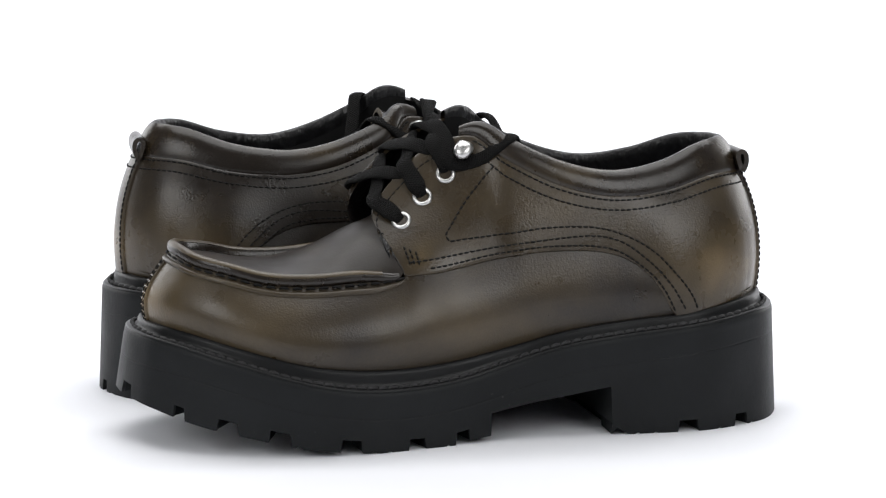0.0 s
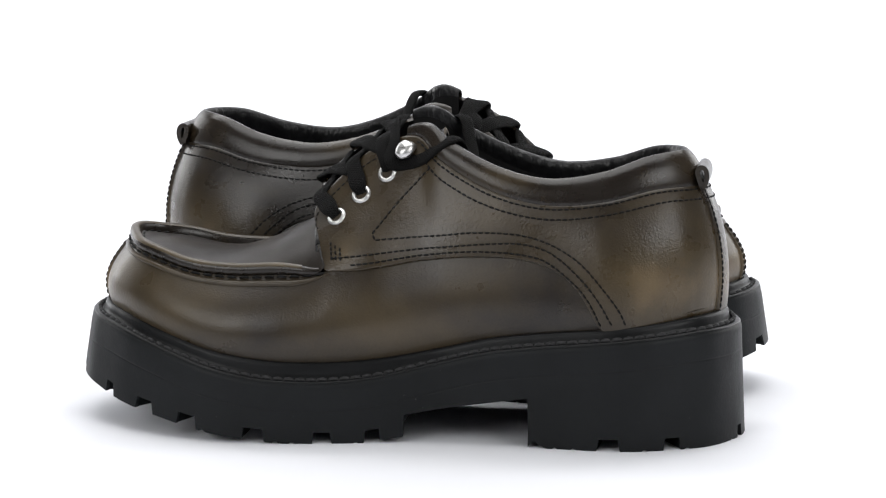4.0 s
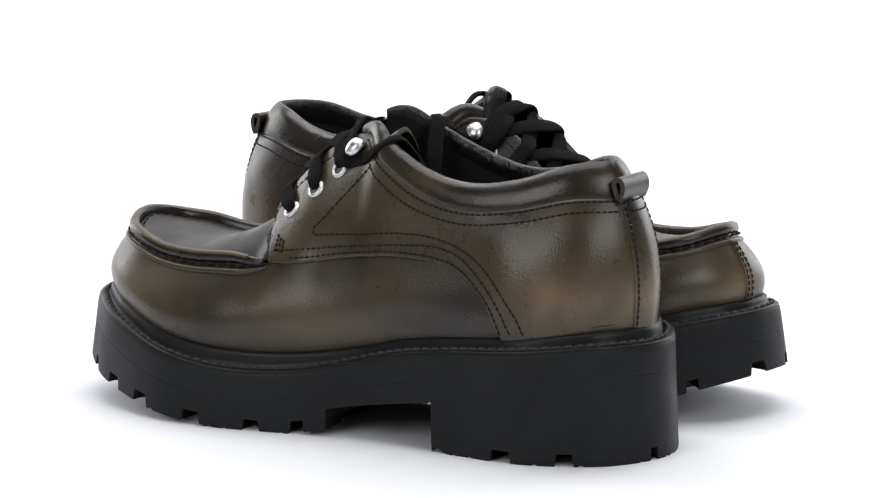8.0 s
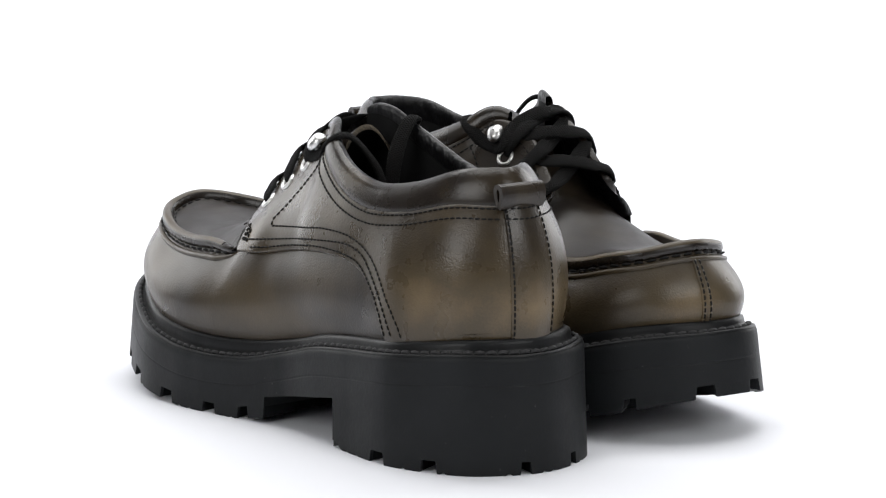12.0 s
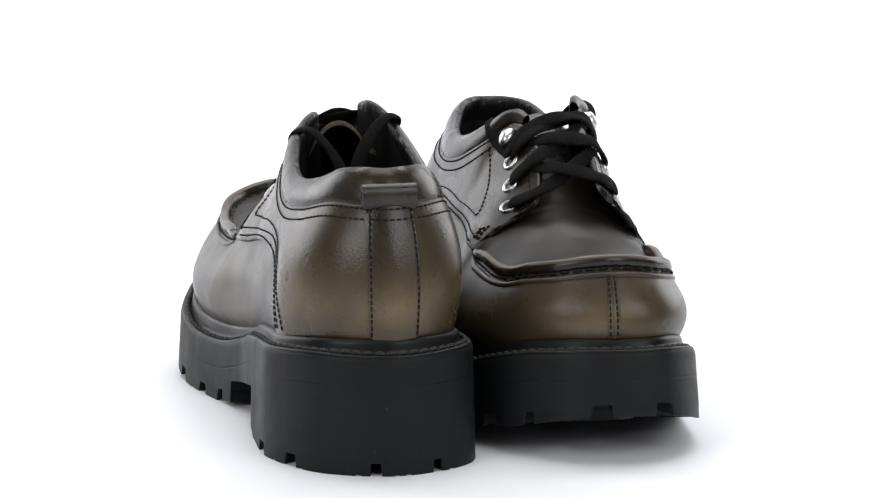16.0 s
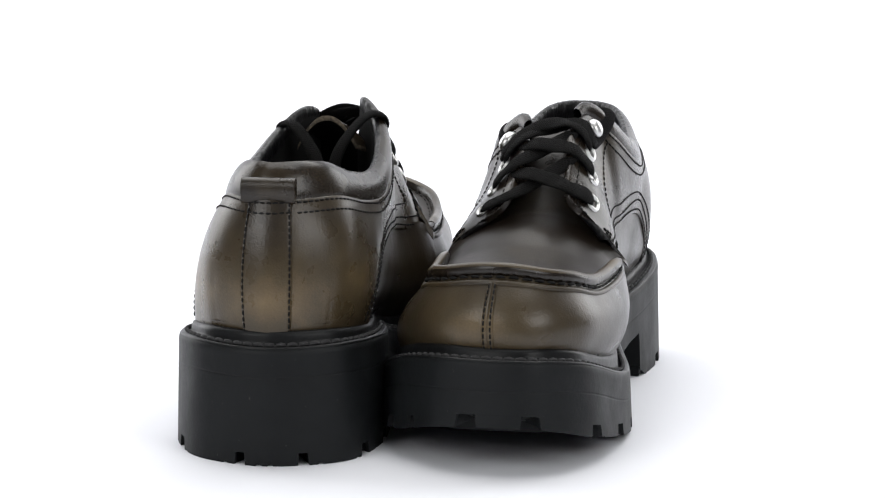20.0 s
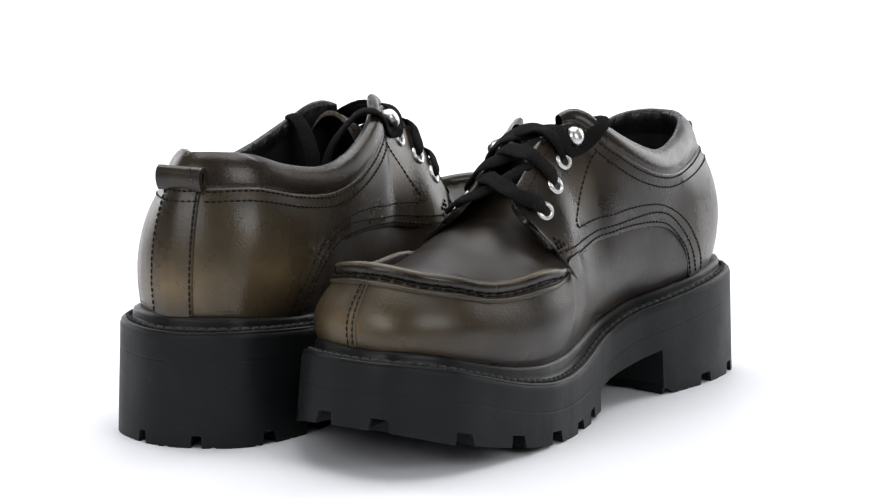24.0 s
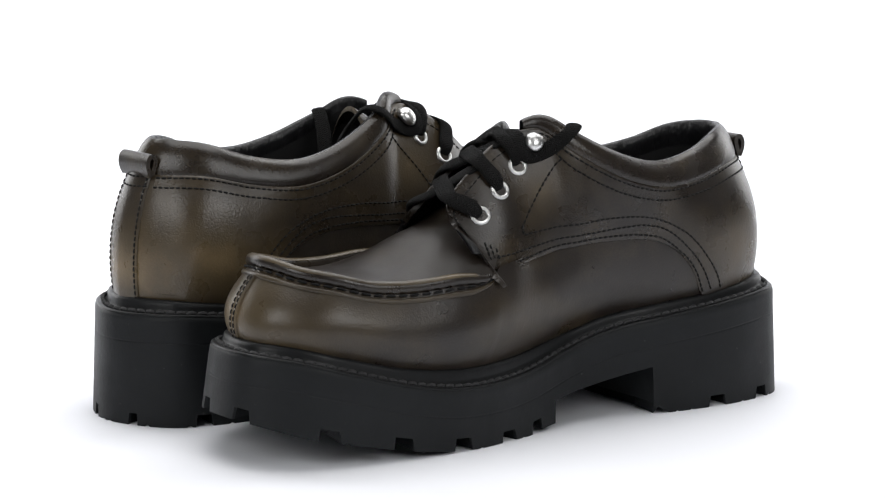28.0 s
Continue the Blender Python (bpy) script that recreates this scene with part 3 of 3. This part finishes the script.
    for dv in (.035, .115):
        sv = np.linspace(-STRIP_S, STRIP_S, 30) % LOOP
        stitches(t, wall(sv, np.full(30, 1 - dv), .0030), wall_normal(sv, np.full(30, 1 - dv)))
    t.part("stitching", THREAD, strip, "black thread seams", mirror=mirror)
    # toe seam: a narrow raised strip with a row of stitches at each edge
    b = Build()
    s = TOE + np.array([-.17, -.16, -.13, -.02, 0, .02, .13, .16, .17])
    off = np.array([-.0002, .0005, .0010, .0010, .0001, .0010, .0010, .0005, -.0002])

    def toe_skin(k, v, o):
        k, v = np.broadcast_arrays(np.asarray(k, float), np.asarray(v, float))
        p = vamp_wall(k, v)
        nv = np.cross(vamp_wall(k, v + .01) - vamp_wall(k, v - .01), vamp_wall(k + .02, v) - vamp_wall(k - .02, v))
        nv /= np.linalg.norm(nv, axis=-1)[..., None]
        return p + nv * np.asarray(o)[..., None], nv
    P = toe_skin(s[:, None], np.linspace(0, .9, 30)[None], off[:, None] * np.ones((1, 30)))[0]
    b.grid(P, flip=True)
    seam = b.part("toe_seam", vamp_leather, parent, "raised centre seam on the toe", mirror=mirror)
    t = Build()
    for k in (-.1, .1):
        sv, vv = np.full(40, TOE + k), np.linspace(.02, .86, 40)
        stitches(t, *toe_skin(sv, vv, .0010))
    t.part("stitching", THREAD, seam, mirror=mirror)


COLLAR_H = profile([0, 1, 2, 4, 5.5, 6.5, 7.3], [.0155, .0153, .0142, .0112, .0105, .0085, .0045])


def collar(parent, mirror, mat):
    b, li = Build(), Build()
    s = np.linspace(-7.3, 7.3, 200)
    a = np.abs(s)
    h = COLLAR_H(a)
    t = wall_raw(s % LOOP, np.ones(s.shape))
    c = t + 0
    T = np.gradient(t, axis=0)
    n = np.stack([-T[:, 1], T[:, 0]], 1)
    n /= np.linalg.norm(n, axis=1)[:, None]
    n = np.concatenate([n, np.zeros((len(s), 1))], 1)
    lean = np.interp(a, [0, 1, 2, 3, 4, 7.3], [.0034, .0034, .0034, .0034, .0028, .0010])
    rows = []
    for o, z in ((.0008, -.0014), (.0016, .0004), (.0021, .16), (.0022, .36), (.0019, .58), (.0011, .78), (-.0001, .92), (-.0016, 1.0), (-.0032, .98), (-.0044, .86), (-.0050, .6), (-.0050, .2)):
        zz = z if abs(z) < .002 else z * h
        k = o * np.interp(a, [6, 7.3], [1, .55]) - lean * np.clip(zz / .012, 0, 1.2)
        rows.append(c + n * np.broadcast_to(k, s.shape)[:, None] + np.stack([0 * s, 0 * s, np.broadcast_to(zz, s.shape)], 1))
    P = np.stack(rows, 1)
    # the roll rounds off towards the inside
    for j in range(2, P.shape[1]):
        for _ in range(int(min(j, 8) * 7)):
            q = P[:, j].copy()
            q[1:-1] = .25 * q[:-2] + .5 * q[1:-1] + .25 * q[2:]
            P[:, j, :2] += (q - P[:, j])[:, :2] * np.interp(a, [3.5, 5], [1, 0])[:, None]
    b.grid(P[:, :8], flip=False)
    b.part("collar", mat, parent, "padded dark leather collar roll", mirror=mirror)
    li.grid(P[:, 7:], flip=False)
    low = [P[:, -1]]
    for f in (.25, .5, .75, 1.0):
        q = P[:, -1].copy()
        q[:, 2] = q[:, 2] * (1 - f) + f * .060
        q[:, :2] += n[:, :2] * (-.002 * math.sin(f * 3.1) + .0015 * f)
        low.append(q)
    Build().grid(np.stack(low, 1)).part("inner_lining", SHADE_CLOTH, parent, "dull black inner lining, darkened for the shade inside", mirror=mirror)
    li.part("lining", LINING, parent, "black creased leather lining", mirror=mirror)


def insole(parent, mirror):
    s = np.linspace(0, LOOP, 120, endpoint=False)
    p, n = outline(s, .0085)
    x = p[:, 0]
    z = BASE_Z(x) + .004
    b = Build().fan(np.concatenate([p, z[:, None]], 1))
    b.part("insole", INSOLE, parent, "black insole", mirror=mirror)
    # inside of the quarters, seen past the laces
    b = Build()
    for side in (1, -1):
        sa = np.linspace(6.8, 11.97, 44)
        ss = sa if side > 0 else LOOP - sa
        lo = np.minimum(v_low(sa) + .12, .95)[:, None]
        b.grid(wall(ss[:, None], lo + (1 - lo) * np.linspace(0, 1, 14)[None], np.full((44, 14), -.0012)))
    b.part("facing_lining", LINING, parent, "black leather facing lining", mirror=mirror)


def apron_edge(u):
    """Seam between wall and apron: u 0 outer end .. 1 inner end, by s 12.0 .. 26.0."""
    return catmull(TOP, 12.08 + u * (LOOP - 24.16), True)


def apron(parent, mirror, mats):
    plug_leather, ridge_leather, worn_leather = mats
    # rolled ridge
    u = np.linspace(0, 1, 160)
    e = apron_edge(u)
    T = np.gradient(e, axis=0)
    T /= np.linalg.norm(T, axis=1)[:, None]
    out = np.stack([-T[:, 1], T[:, 0], 0 * u], 1)
    out /= np.linalg.norm(out, axis=1)[:, None]
    ramp_in = np.interp(u, [0, .03, .08, .92, .97, 1], [.55, .85, 1, 1, .85, .55])[:, None]
    up = np.array([0, 0, 1.0])
    prof = [(.0002, -.0008), (.0012, .0002), (.0016, .0016), (.0014, .0030), (.0006, .0042), (-.0007, .0047), (-.0021, .0043), (-.0032, .0030), (-.0036, .0010), (-.0037, -.0010)]
    P = np.stack([e + out * (a * ramp_in) + up * (c * ramp_in) for a, c in prof], 1)
    b = Build().grid(P)
    ridge = b.part("apron_ridge", ridge_leather, parent, "rolled leather seam edge", mirror=mirror)
    crest = np.stack([e + out * (a * ramp_in) + up * (c * ramp_in) for a, c in [(.0013, .0034), (.0008, .0043), (-.0007, .0050), (-.0022, .0045), (-.0027, .0039)]], 1)
    Build().grid(crest[5:-5]).part("rubbed_edge", worn_leather, ridge, "edge rubbed to light tan", mirror=mirror)
    t = Build()
    us = 11.75 + u * (LOOP - 23.5)

    fade = np.interp(u, [0, .015, .06, .94, .985, 1], [.2, .5, 1, 1, .5, .2])

    def skin(v, off):
        vv = 1 - (1 - v) * fade
        off = (off * fade)[:, None]
        p = vamp_wall(us, vv)
        nv = np.cross(vamp_wall(us, vv + .01) - p, np.gradient(p, axis=0))
        nv /= np.linalg.norm(nv, axis=1)[:, None]
        return p + nv * off, nv
    low, low_n = skin(.952, .0009)
    stitches(t, low, low_n, .0056, .0040, .00058)
    inner = e + out * -.0046 + up * .0006
    stitches(t, inner, up * .8 - out * .6, .0052, .0036, .00045)
    t.part("stitching", THREAD, ridge, "thick black moccasin stitches", mirror=mirror)
    # lip of the wall folded under the ridge
    P = np.stack([skin(v, o)[0] for v, o in ((.845, -.0003), (.85, .0005), (.865, .0010), (.885, .0011), (.905, .0008), (.92, .0002), (.93, -.0005))], 1)
    Build().grid(P).part("seam_lip", worn_leather, parent, "folded leather lip under the seam", mirror=mirror)
    # plug: filled between the two sides of the ridge
    half = 70
    l = apron_edge(np.linspace(0, .5, half))
    r = apron_edge(np.linspace(1, .5, half))
    f = np.linspace(0, 1, 33)
    il = np.interp(np.linspace(0, .5, half), u, np.arange(160))
    ol = np.stack([np.interp(il, np.arange(160), out[:, k]) for k in range(3)], 1)
    ir = np.interp(np.linspace(1, .5, half), u, np.arange(160))
    orr = np.stack([np.interp(ir, np.arange(160), out[:, k]) for k in range(3)], 1)
    edge_in = np.interp(np.arange(half), [0, 4, 10], [-.0012, .0020, .0034])[:, None]
    l, r = l - ol * edge_in, r - orr * edge_in
    rows = []
    for k in range(half):
        row = l[k] * (1 - f[:, None]) + r[k] * f[:, None]
        x = row[:, 0]
        crown = np.interp(x, [.175, .19, .205, .225, .25, .28], [.024, .0185, .0110, .0050, .0016, .0])
        row[:, 2] += crown * (4 * f * (1 - f)) ** .9 + .0006
        rows.append(row)
    # it runs on under the laces as the foot of the tongue
    back = []
    for k in range(14, 0, -1):
        x = l[0][0] - .0018 * k
        g = np.interp(x, [.155, .163, .172, .180], [.0245, .0285, .0325, (l[0][1] - r[0][1]) / 2])
        ze = np.interp(x, [.155, .163, .172, .180], [.1000, .0925, .0830, l[0][2] + .0006])
        cr = np.interp(x, [.155, .163, .172, .180], [.0115, .0140, .0175, .0212])
        mid = np.interp(x, [.155, .180], [-.0065, (l[0][1] + r[0][1]) / 2])
        back.append(np.stack([0 * f + x, mid + g * (1 - 2 * f), ze + cr * (4 * f * (1 - f)) ** .9], 1))
    rows = back + rows
    Build().grid(np.array(rows)).part("apron", plug_leather, parent, "dark smooth leather apron on the toe", mirror=mirror)


def tongue(parent, mirror, mat):
    line = curve([(.174, -.0060, .0955), (.165, -.0055, .1040), (.155, -.0050, .1130), (.142, -.0040, .1245), (.131, -.0035, .1320)], 40)
    g = np.linspace(-1, 1, 25)
    half = np.interp(np.linspace(0, 1, 40), [0, .3, .8, .93, 1], [.0205, .0205, .0205, .0195, .0140])
    P = np.stack([np.stack([line[:, 0], line[:, 1] + half * q, line[:, 2] - .013 * abs(q) ** 2.2], 1) for q in g], 1)
    b = Build().grid(P)
    ob = b.part("tongue", mat, parent, "dark leather tongue", mirror=mirror)
    under = P.copy()
    under[..., 2] -= .0022
    under[..., 0] -= .0008
    e = Build().grid(under)
    e.part("tongue_lining", SHADE_CLOTH, ob, mirror=mirror)
    rim = Build()
    edge = np.concatenate([P[26:, 0], P[-1, 1:-1], P[26:, -1][::-1]])
    low = np.concatenate([under[26:, 0], under[-1, 1:-1], under[26:, -1][::-1]])
    rim.grid(np.stack([edge, edge * .5 + low * .5 + np.array([-.0004, 0, 0]), low], 1))
    rim.part("tongue_edge", RAW, ob, "raw cut leather edge", mirror=mirror)


EYELETS = [(.1750, .0943), (.1648, .1043), (.1536, .1138)]
HOOK = (.1458, .1212)


def eyelet_frames(side):
    out = []
    for x, z in EYELETS + [HOOK]:
        q = on_wall(x, z)
        s = q[0] if side > 0 else LOOP - q[0]
        P = wall(np.array([s]), np.array([q[1]]), .0015)[0]
        N = wall_normal(np.array([s]), np.array([q[1]]))[0]
        A = wall_raw(np.array([s + .05]), np.array([q[1]]))[0] - wall_raw(np.array([s - .05]), np.array([q[1]]))[0]
        A -= N * (A @ N)
        A /= np.linalg.norm(A)
        se = np.linspace(7.2, 11.0, 300)
        se = se if side > 0 else LOOP - se
        edge = catmull(TOP, se, True)
        k = int(np.argmin(((edge - P) ** 2).sum(1)))
        se = se[k:k + 1] * .28 + s * .72
        k = 0
        E = wall(se[k:k + 1], np.array([1.0]), .0015)[0]
        EN = wall_normal(se[k:k + 1], np.array([.985]))[0]
        out.append((P, N, A, np.cross(N, A), E, EN))
    return out


def ring_points(c, n, a, w, prof, count=28):
    ang = np.linspace(0, 2 * np.pi, count, endpoint=False)
    d = np.cos(ang)[:, None] * a + np.sin(ang)[:, None] * w
    return np.stack([c + d * r + n * h for r, h in prof], 1)


def hardware(parent, mirror):
    for side in (1, -1):
        fr = eyelet_frames(side)
        for c, n, a, w, _e, _n in fr[:3]:
            b = Build()
            b.grid(ring_points(c, n, a, w, [(.0025, -.0012), (.0026, .0004), (.0030, .0012), (.0037, .0013), (.0044, .0007), (.0046, -.0004)]), close_u=True)
            e = b.part("eyelet", METAL, parent, "nickel eyelet ring", mirror=mirror)
            # flat black disc closes the ring and paints the dark of the hole
            Build().fan(ring_points(c, n, a, w, [(.0025, .0001)])[:, 0]).part("hole_shade_disc", INSOLE, e, mirror=mirror)
        c, n, a, w = fr[3][:4]
        b = Build()
        b.grid(ring_points(c - n * .0006 + np.array([.0010, 0, -.0016]), n, a, w, [(.0000, .0012), (.0034, .0012), (.0046, .0008), (.0050, -.0004)]), close_u=True)
        hk = b.part("lace_hook", METAL, parent, "domed nickel lace hook", mirror=mirror)
        # domed cap, longer than wide, open towards the throat
        up = np.array([-.45, 0, .9])
        inward = up - n * (up @ n)
        inward /= np.linalg.norm(inward)
        ax = n * .95 + inward * .22
        ax /= np.linalg.norm(ax)
        b1 = inward - ax * (inward @ ax)
        b1 /= np.linalg.norm(b1)
        b2 = np.cross(ax, b1)
        o = c + n * .0030 + inward * .0024
        prof = [(.0002, .0027), (.0016, .0026), (.0028, .0022), (.0037, .0014), (.0043, .0), (.0041, -.0007), (.0032, -.0007), (.0010, -.0005)]
        ring = ring_points(o, ax, b1 * 1.22, b2 * .98, prof)
        # the open end is pinched flat
        t = ((ring - o) @ b1)[..., None]
        ring -= ax * np.clip(t - .0026, 0, 1) * .9
        b = Build().grid(ring, close_u=True)
        b.part("hook_cap", METAL, hk, mirror=mirror)
        b = Build().grid(ring_points(c, n, a, w, [(.0016, .0), (.0016, .0030)], 12), close_u=True)
        b.part("hook_post", METAL, hk, mirror=mirror)


def lace_run(points, normal, parent, mirror, name="lace", w=.0039, h=.00115, count=48, ends=(.5, .5), tail=1.0):
    path = curve(points, count)
    N = np.asarray(normal, float)
    if N.ndim == 2:
        N = catmull(N, np.linspace(0, len(N) - 1, count))
    k = np.linspace(0, 1, count)
    ww = w * (1 - .05 * np.sin(k * 19 + len(points))) * np.interp(k, [0, .05, .18, .82, .95, 1], [ends[0], ends[0], 1, 1, ends[1], ends[1]]) * np.interp(k, [.28, .42], [1, tail])
    g = tube(path, N, ww, h * (1 + .10 * np.sin(k * 31 + 1)), 14, 2.2)
    faces, uvs = [], []
    R = g.shape[1]
    l = np.concatenate([[0], np.cumsum(np.linalg.norm(np.diff(path, axis=0), axis=1))]) * 1000
    for i in range(count - 1):
        for j in range(R):
            j2 = (j + 1) % R
            faces.append((i * R + j, i * R + j2, (i + 1) * R + j2, (i + 1) * R + j))
            a, c = j / R * 18, (j + 1) / R * 18
            uvs.append(((l[i], a), (l[i], c), (l[i + 1], c), (l[i + 1], a)))
    faces.append(tuple(range(R - 1, -1, -1)))
    uvs.append(tuple((0, 0) for _ in range(R)))
    faces.append(tuple((count - 1) * R + i for i in range(R)))
    uvs.append(tuple((0, 0) for _ in range(R)))
    return mesh_part(name, g.reshape(-1, 3), faces, LACE, parent, "", True, mirror, uvs)


def laces(parent, mirror):
    L, R = eyelet_frames(1), eyelet_frames(-1)
    top = [Vector(((a[0][0] + c[0][0]) / 2, (a[0][1] + c[0][1]) / 2, (a[0][2] + c[0][2]) / 2)) for a, c in zip(L, R)]
    slope = np.array([.64, 0, .77])

    def over(e):
        """Just above the facing's edge beside the hole e."""
        return e[4] + e[5] * .0011

    def cross(a, c, lift):
        """Out from under the facing at a, over the tongue and down into the hole c."""
        p1, n1, e1, e0 = c[0], c[1], over(c), over(a)
        pts = [e0 + (e0 - e1) * .10 - a[5] * .0052, e0 + (e0 - e1) * .01 - a[5] * .0022, e1 * .32 + e0 * .68 + slope * lift, e1 * .68 + e0 * .32 + slope * lift,
               e1 + c[5] * .0004, p1 + n1 * .0018 + (e1 - p1) * .55, p1 + n1 * .0013 + (e1 - p1) * .14, p1 - n1 * .0035 - (e1 - p1) * .05]
        nn = [slope, slope, slope, slope, c[5] * .5 + slope * .5, n1, n1, n1 + (p1 - e1) * 60]
        lace_run(pts, np.array(nn), parent, mirror, ends=(.9, .62))

    def between(a, c, f):
        return tuple(p * (1 - f) + q * f for p, q in zip(a, c))

    cross(between(R[0], R[1], .78), L[0], -.0008)
    cross(between(L[0], L[1], .78), R[0], .0014)
    cross(between(R[1], R[2], .78), L[1], -.0008)
    cross(between(L[1], L[2], .78), R[1], .0014)
    # from the top eyelets over the hooks and down into the shoe
    for (e, hk, sgn, lift) in ((L[2], R[3], -1, .0), (R[2], L[3], 1, .0022)):
        p0, n0, p1, n1 = e[0], e[1], hk[0], hk[1]
        m = (over(e) + over(hk)) / 2

        def at(dx, dy, dz):
            return p1 + np.array([dx, dy * sgn, dz])
        pts = [p0 - n0 * .003, p0 + n0 * .0017 + (over(e) - p0) * .25, over(e) + e[5] * .0004, m + slope * lift, over(hk) + np.array([.0045, 0, -.0030]),
               p1 + n1 * .0024 + np.array([.0052, 0, -.0030]), p1 + n1 * .0026 + np.array([-.0012, 0, -.0040]),
               at(-.0085, .0040, .0000), at(-.0150, .0060, .0050), at(-.0205, .0045, .0082), at(-.0235, -.0012, .0072), at(-.0262, -.0085, -.0010), at(-.0290, -.0140, -.0120), at(-.0310, -.0165, -.0300)]
        nn = [n0, n0, e[5], slope, slope + n1, n1, n1, n1 + np.array([0, 0, .3]), n1 * .6 + np.array([0, 0, .7]), np.array([-.3, 0, 1.0]), np.array([-.6, -.5 * sgn, .7]), np.array([-.8, -.5 * sgn, .5]), np.array([-1, -.3 * sgn, .3]), np.array([-1, 0, .1])]
        lace_run(pts, np.array(nn), parent, mirror, count=100, ends=(.62, .9), tail=.86)


def pull_tab(parent, mirror, mat):
    """Folded leather loop above the heel strip."""
    prof = [(.0122, .1072), (.0110, .1100), (.0104, .1130), (.0106, .1160), (.0117, .1183), (.0134, .1190), (.0150, .1180), (.0155, .1157), (.0149, .1125), (.0141, .1098), (.0138, .1080)]
    c = curve([(x + .0034, 0, .1091 + (z - .1072) * .84) for x, z in prof], 40)
    T = np.gradient(c, axis=0)
    T /= np.linalg.norm(T, axis=1)[:, None]
    N = np.stack([T[:, 2], 0 * T[:, 0], -T[:, 0]], 1)
    ring = np.concatenate([c - N * .0005, (c + N * .0016)[::-1]])
    P = np.stack([ring + np.array([0, y, 0]) for y in (-.0115, -.0112, 0, .0112, .0115)], 1)
    P[:, 0] = P[:, 0] * 1.0
    b = Build().grid(P, close_u=True)
    n = len(c)
    for k in (0, -1):
        for i in range(n - 1):
            base = b.n
            b.v.append(np.array([P[i, k], P[i + 1, k], P[2 * n - 2 - i, k], P[2 * n - 1 - i, k]]))
            b.n += 4
            b.f.append((base, base + 1, base + 2, base + 3))
    b.part("pull_tab", mat, parent, "folded leather pull tab on the heel", mirror=mirror)


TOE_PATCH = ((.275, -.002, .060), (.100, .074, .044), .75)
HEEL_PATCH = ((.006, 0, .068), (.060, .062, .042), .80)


def shoe(name, mirror, label):
    thing = new(name)
    tagged(thing, label, "shoe", group="pair of shoes")
    # left leather set lighter, quarters most: their sheen is put into the colour level
    outer, inner, level = (.48, .35, .09) if mirror > 0 else (.42, .20, .03)
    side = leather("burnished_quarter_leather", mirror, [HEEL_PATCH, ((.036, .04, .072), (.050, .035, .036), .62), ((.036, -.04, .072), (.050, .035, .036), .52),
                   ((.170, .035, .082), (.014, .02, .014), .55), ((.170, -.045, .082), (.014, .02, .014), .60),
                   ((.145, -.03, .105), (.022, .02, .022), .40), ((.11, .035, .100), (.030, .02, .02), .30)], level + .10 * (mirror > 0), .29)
    # outer flank patch: olive dye plus the bulge's highlight in colour; toe side lightened
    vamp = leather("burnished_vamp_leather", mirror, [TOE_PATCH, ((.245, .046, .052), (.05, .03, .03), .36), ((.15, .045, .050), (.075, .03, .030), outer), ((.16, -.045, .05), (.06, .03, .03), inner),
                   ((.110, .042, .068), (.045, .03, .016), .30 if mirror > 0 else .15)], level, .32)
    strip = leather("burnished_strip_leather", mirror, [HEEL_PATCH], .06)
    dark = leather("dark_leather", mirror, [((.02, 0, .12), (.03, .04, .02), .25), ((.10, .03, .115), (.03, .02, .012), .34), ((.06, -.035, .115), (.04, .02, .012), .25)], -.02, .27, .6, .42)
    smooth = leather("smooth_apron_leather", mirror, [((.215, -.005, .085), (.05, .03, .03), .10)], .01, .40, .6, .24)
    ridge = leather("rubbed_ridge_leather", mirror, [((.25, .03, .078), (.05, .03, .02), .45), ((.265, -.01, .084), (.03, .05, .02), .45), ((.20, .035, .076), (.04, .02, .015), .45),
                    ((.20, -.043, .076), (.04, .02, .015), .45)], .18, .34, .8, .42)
    outsole(thing, mirror)
    welt(thing, mirror)
    uppers(thing, mirror, (side, vamp, strip))
    collar(thing, mirror, dark)
    insole(thing, mirror)
    apron(thing, mirror, (smooth, dark, ridge))
    tongue(thing, mirror, dark)
    pull_tab(thing, mirror, strip)
    hardware(thing, mirror)
    laces(thing, mirror)
    tread(thing, mirror)
    return thing


left_shoe = shoe("shoe", 1, "olive-brown burnished leather lace-up moccasin shoe on a chunky black sole")
right_shoe = shoe("shoe", -1, "olive-brown burnished leather lace-up shoe, turned heel to toe beside its pair")

LEFT_REST = pose(0.15170, -0.01482, 0, 0, 0, 194.16)
RIGHT_REST = pose(-0.15459, 0.02107, 0, 0, 0, 10.08)


def motions():
    """The pair stands on a turntable that turns under the still camera."""
    for thing, rest in ((left_shoe, LEFT_REST), (right_shoe, RIGHT_REST)):
        walk(thing, [(t, pose(0, 0, 0, 0, 0, a) @ rest) for t, a in enumerate(TURN)])


motions()
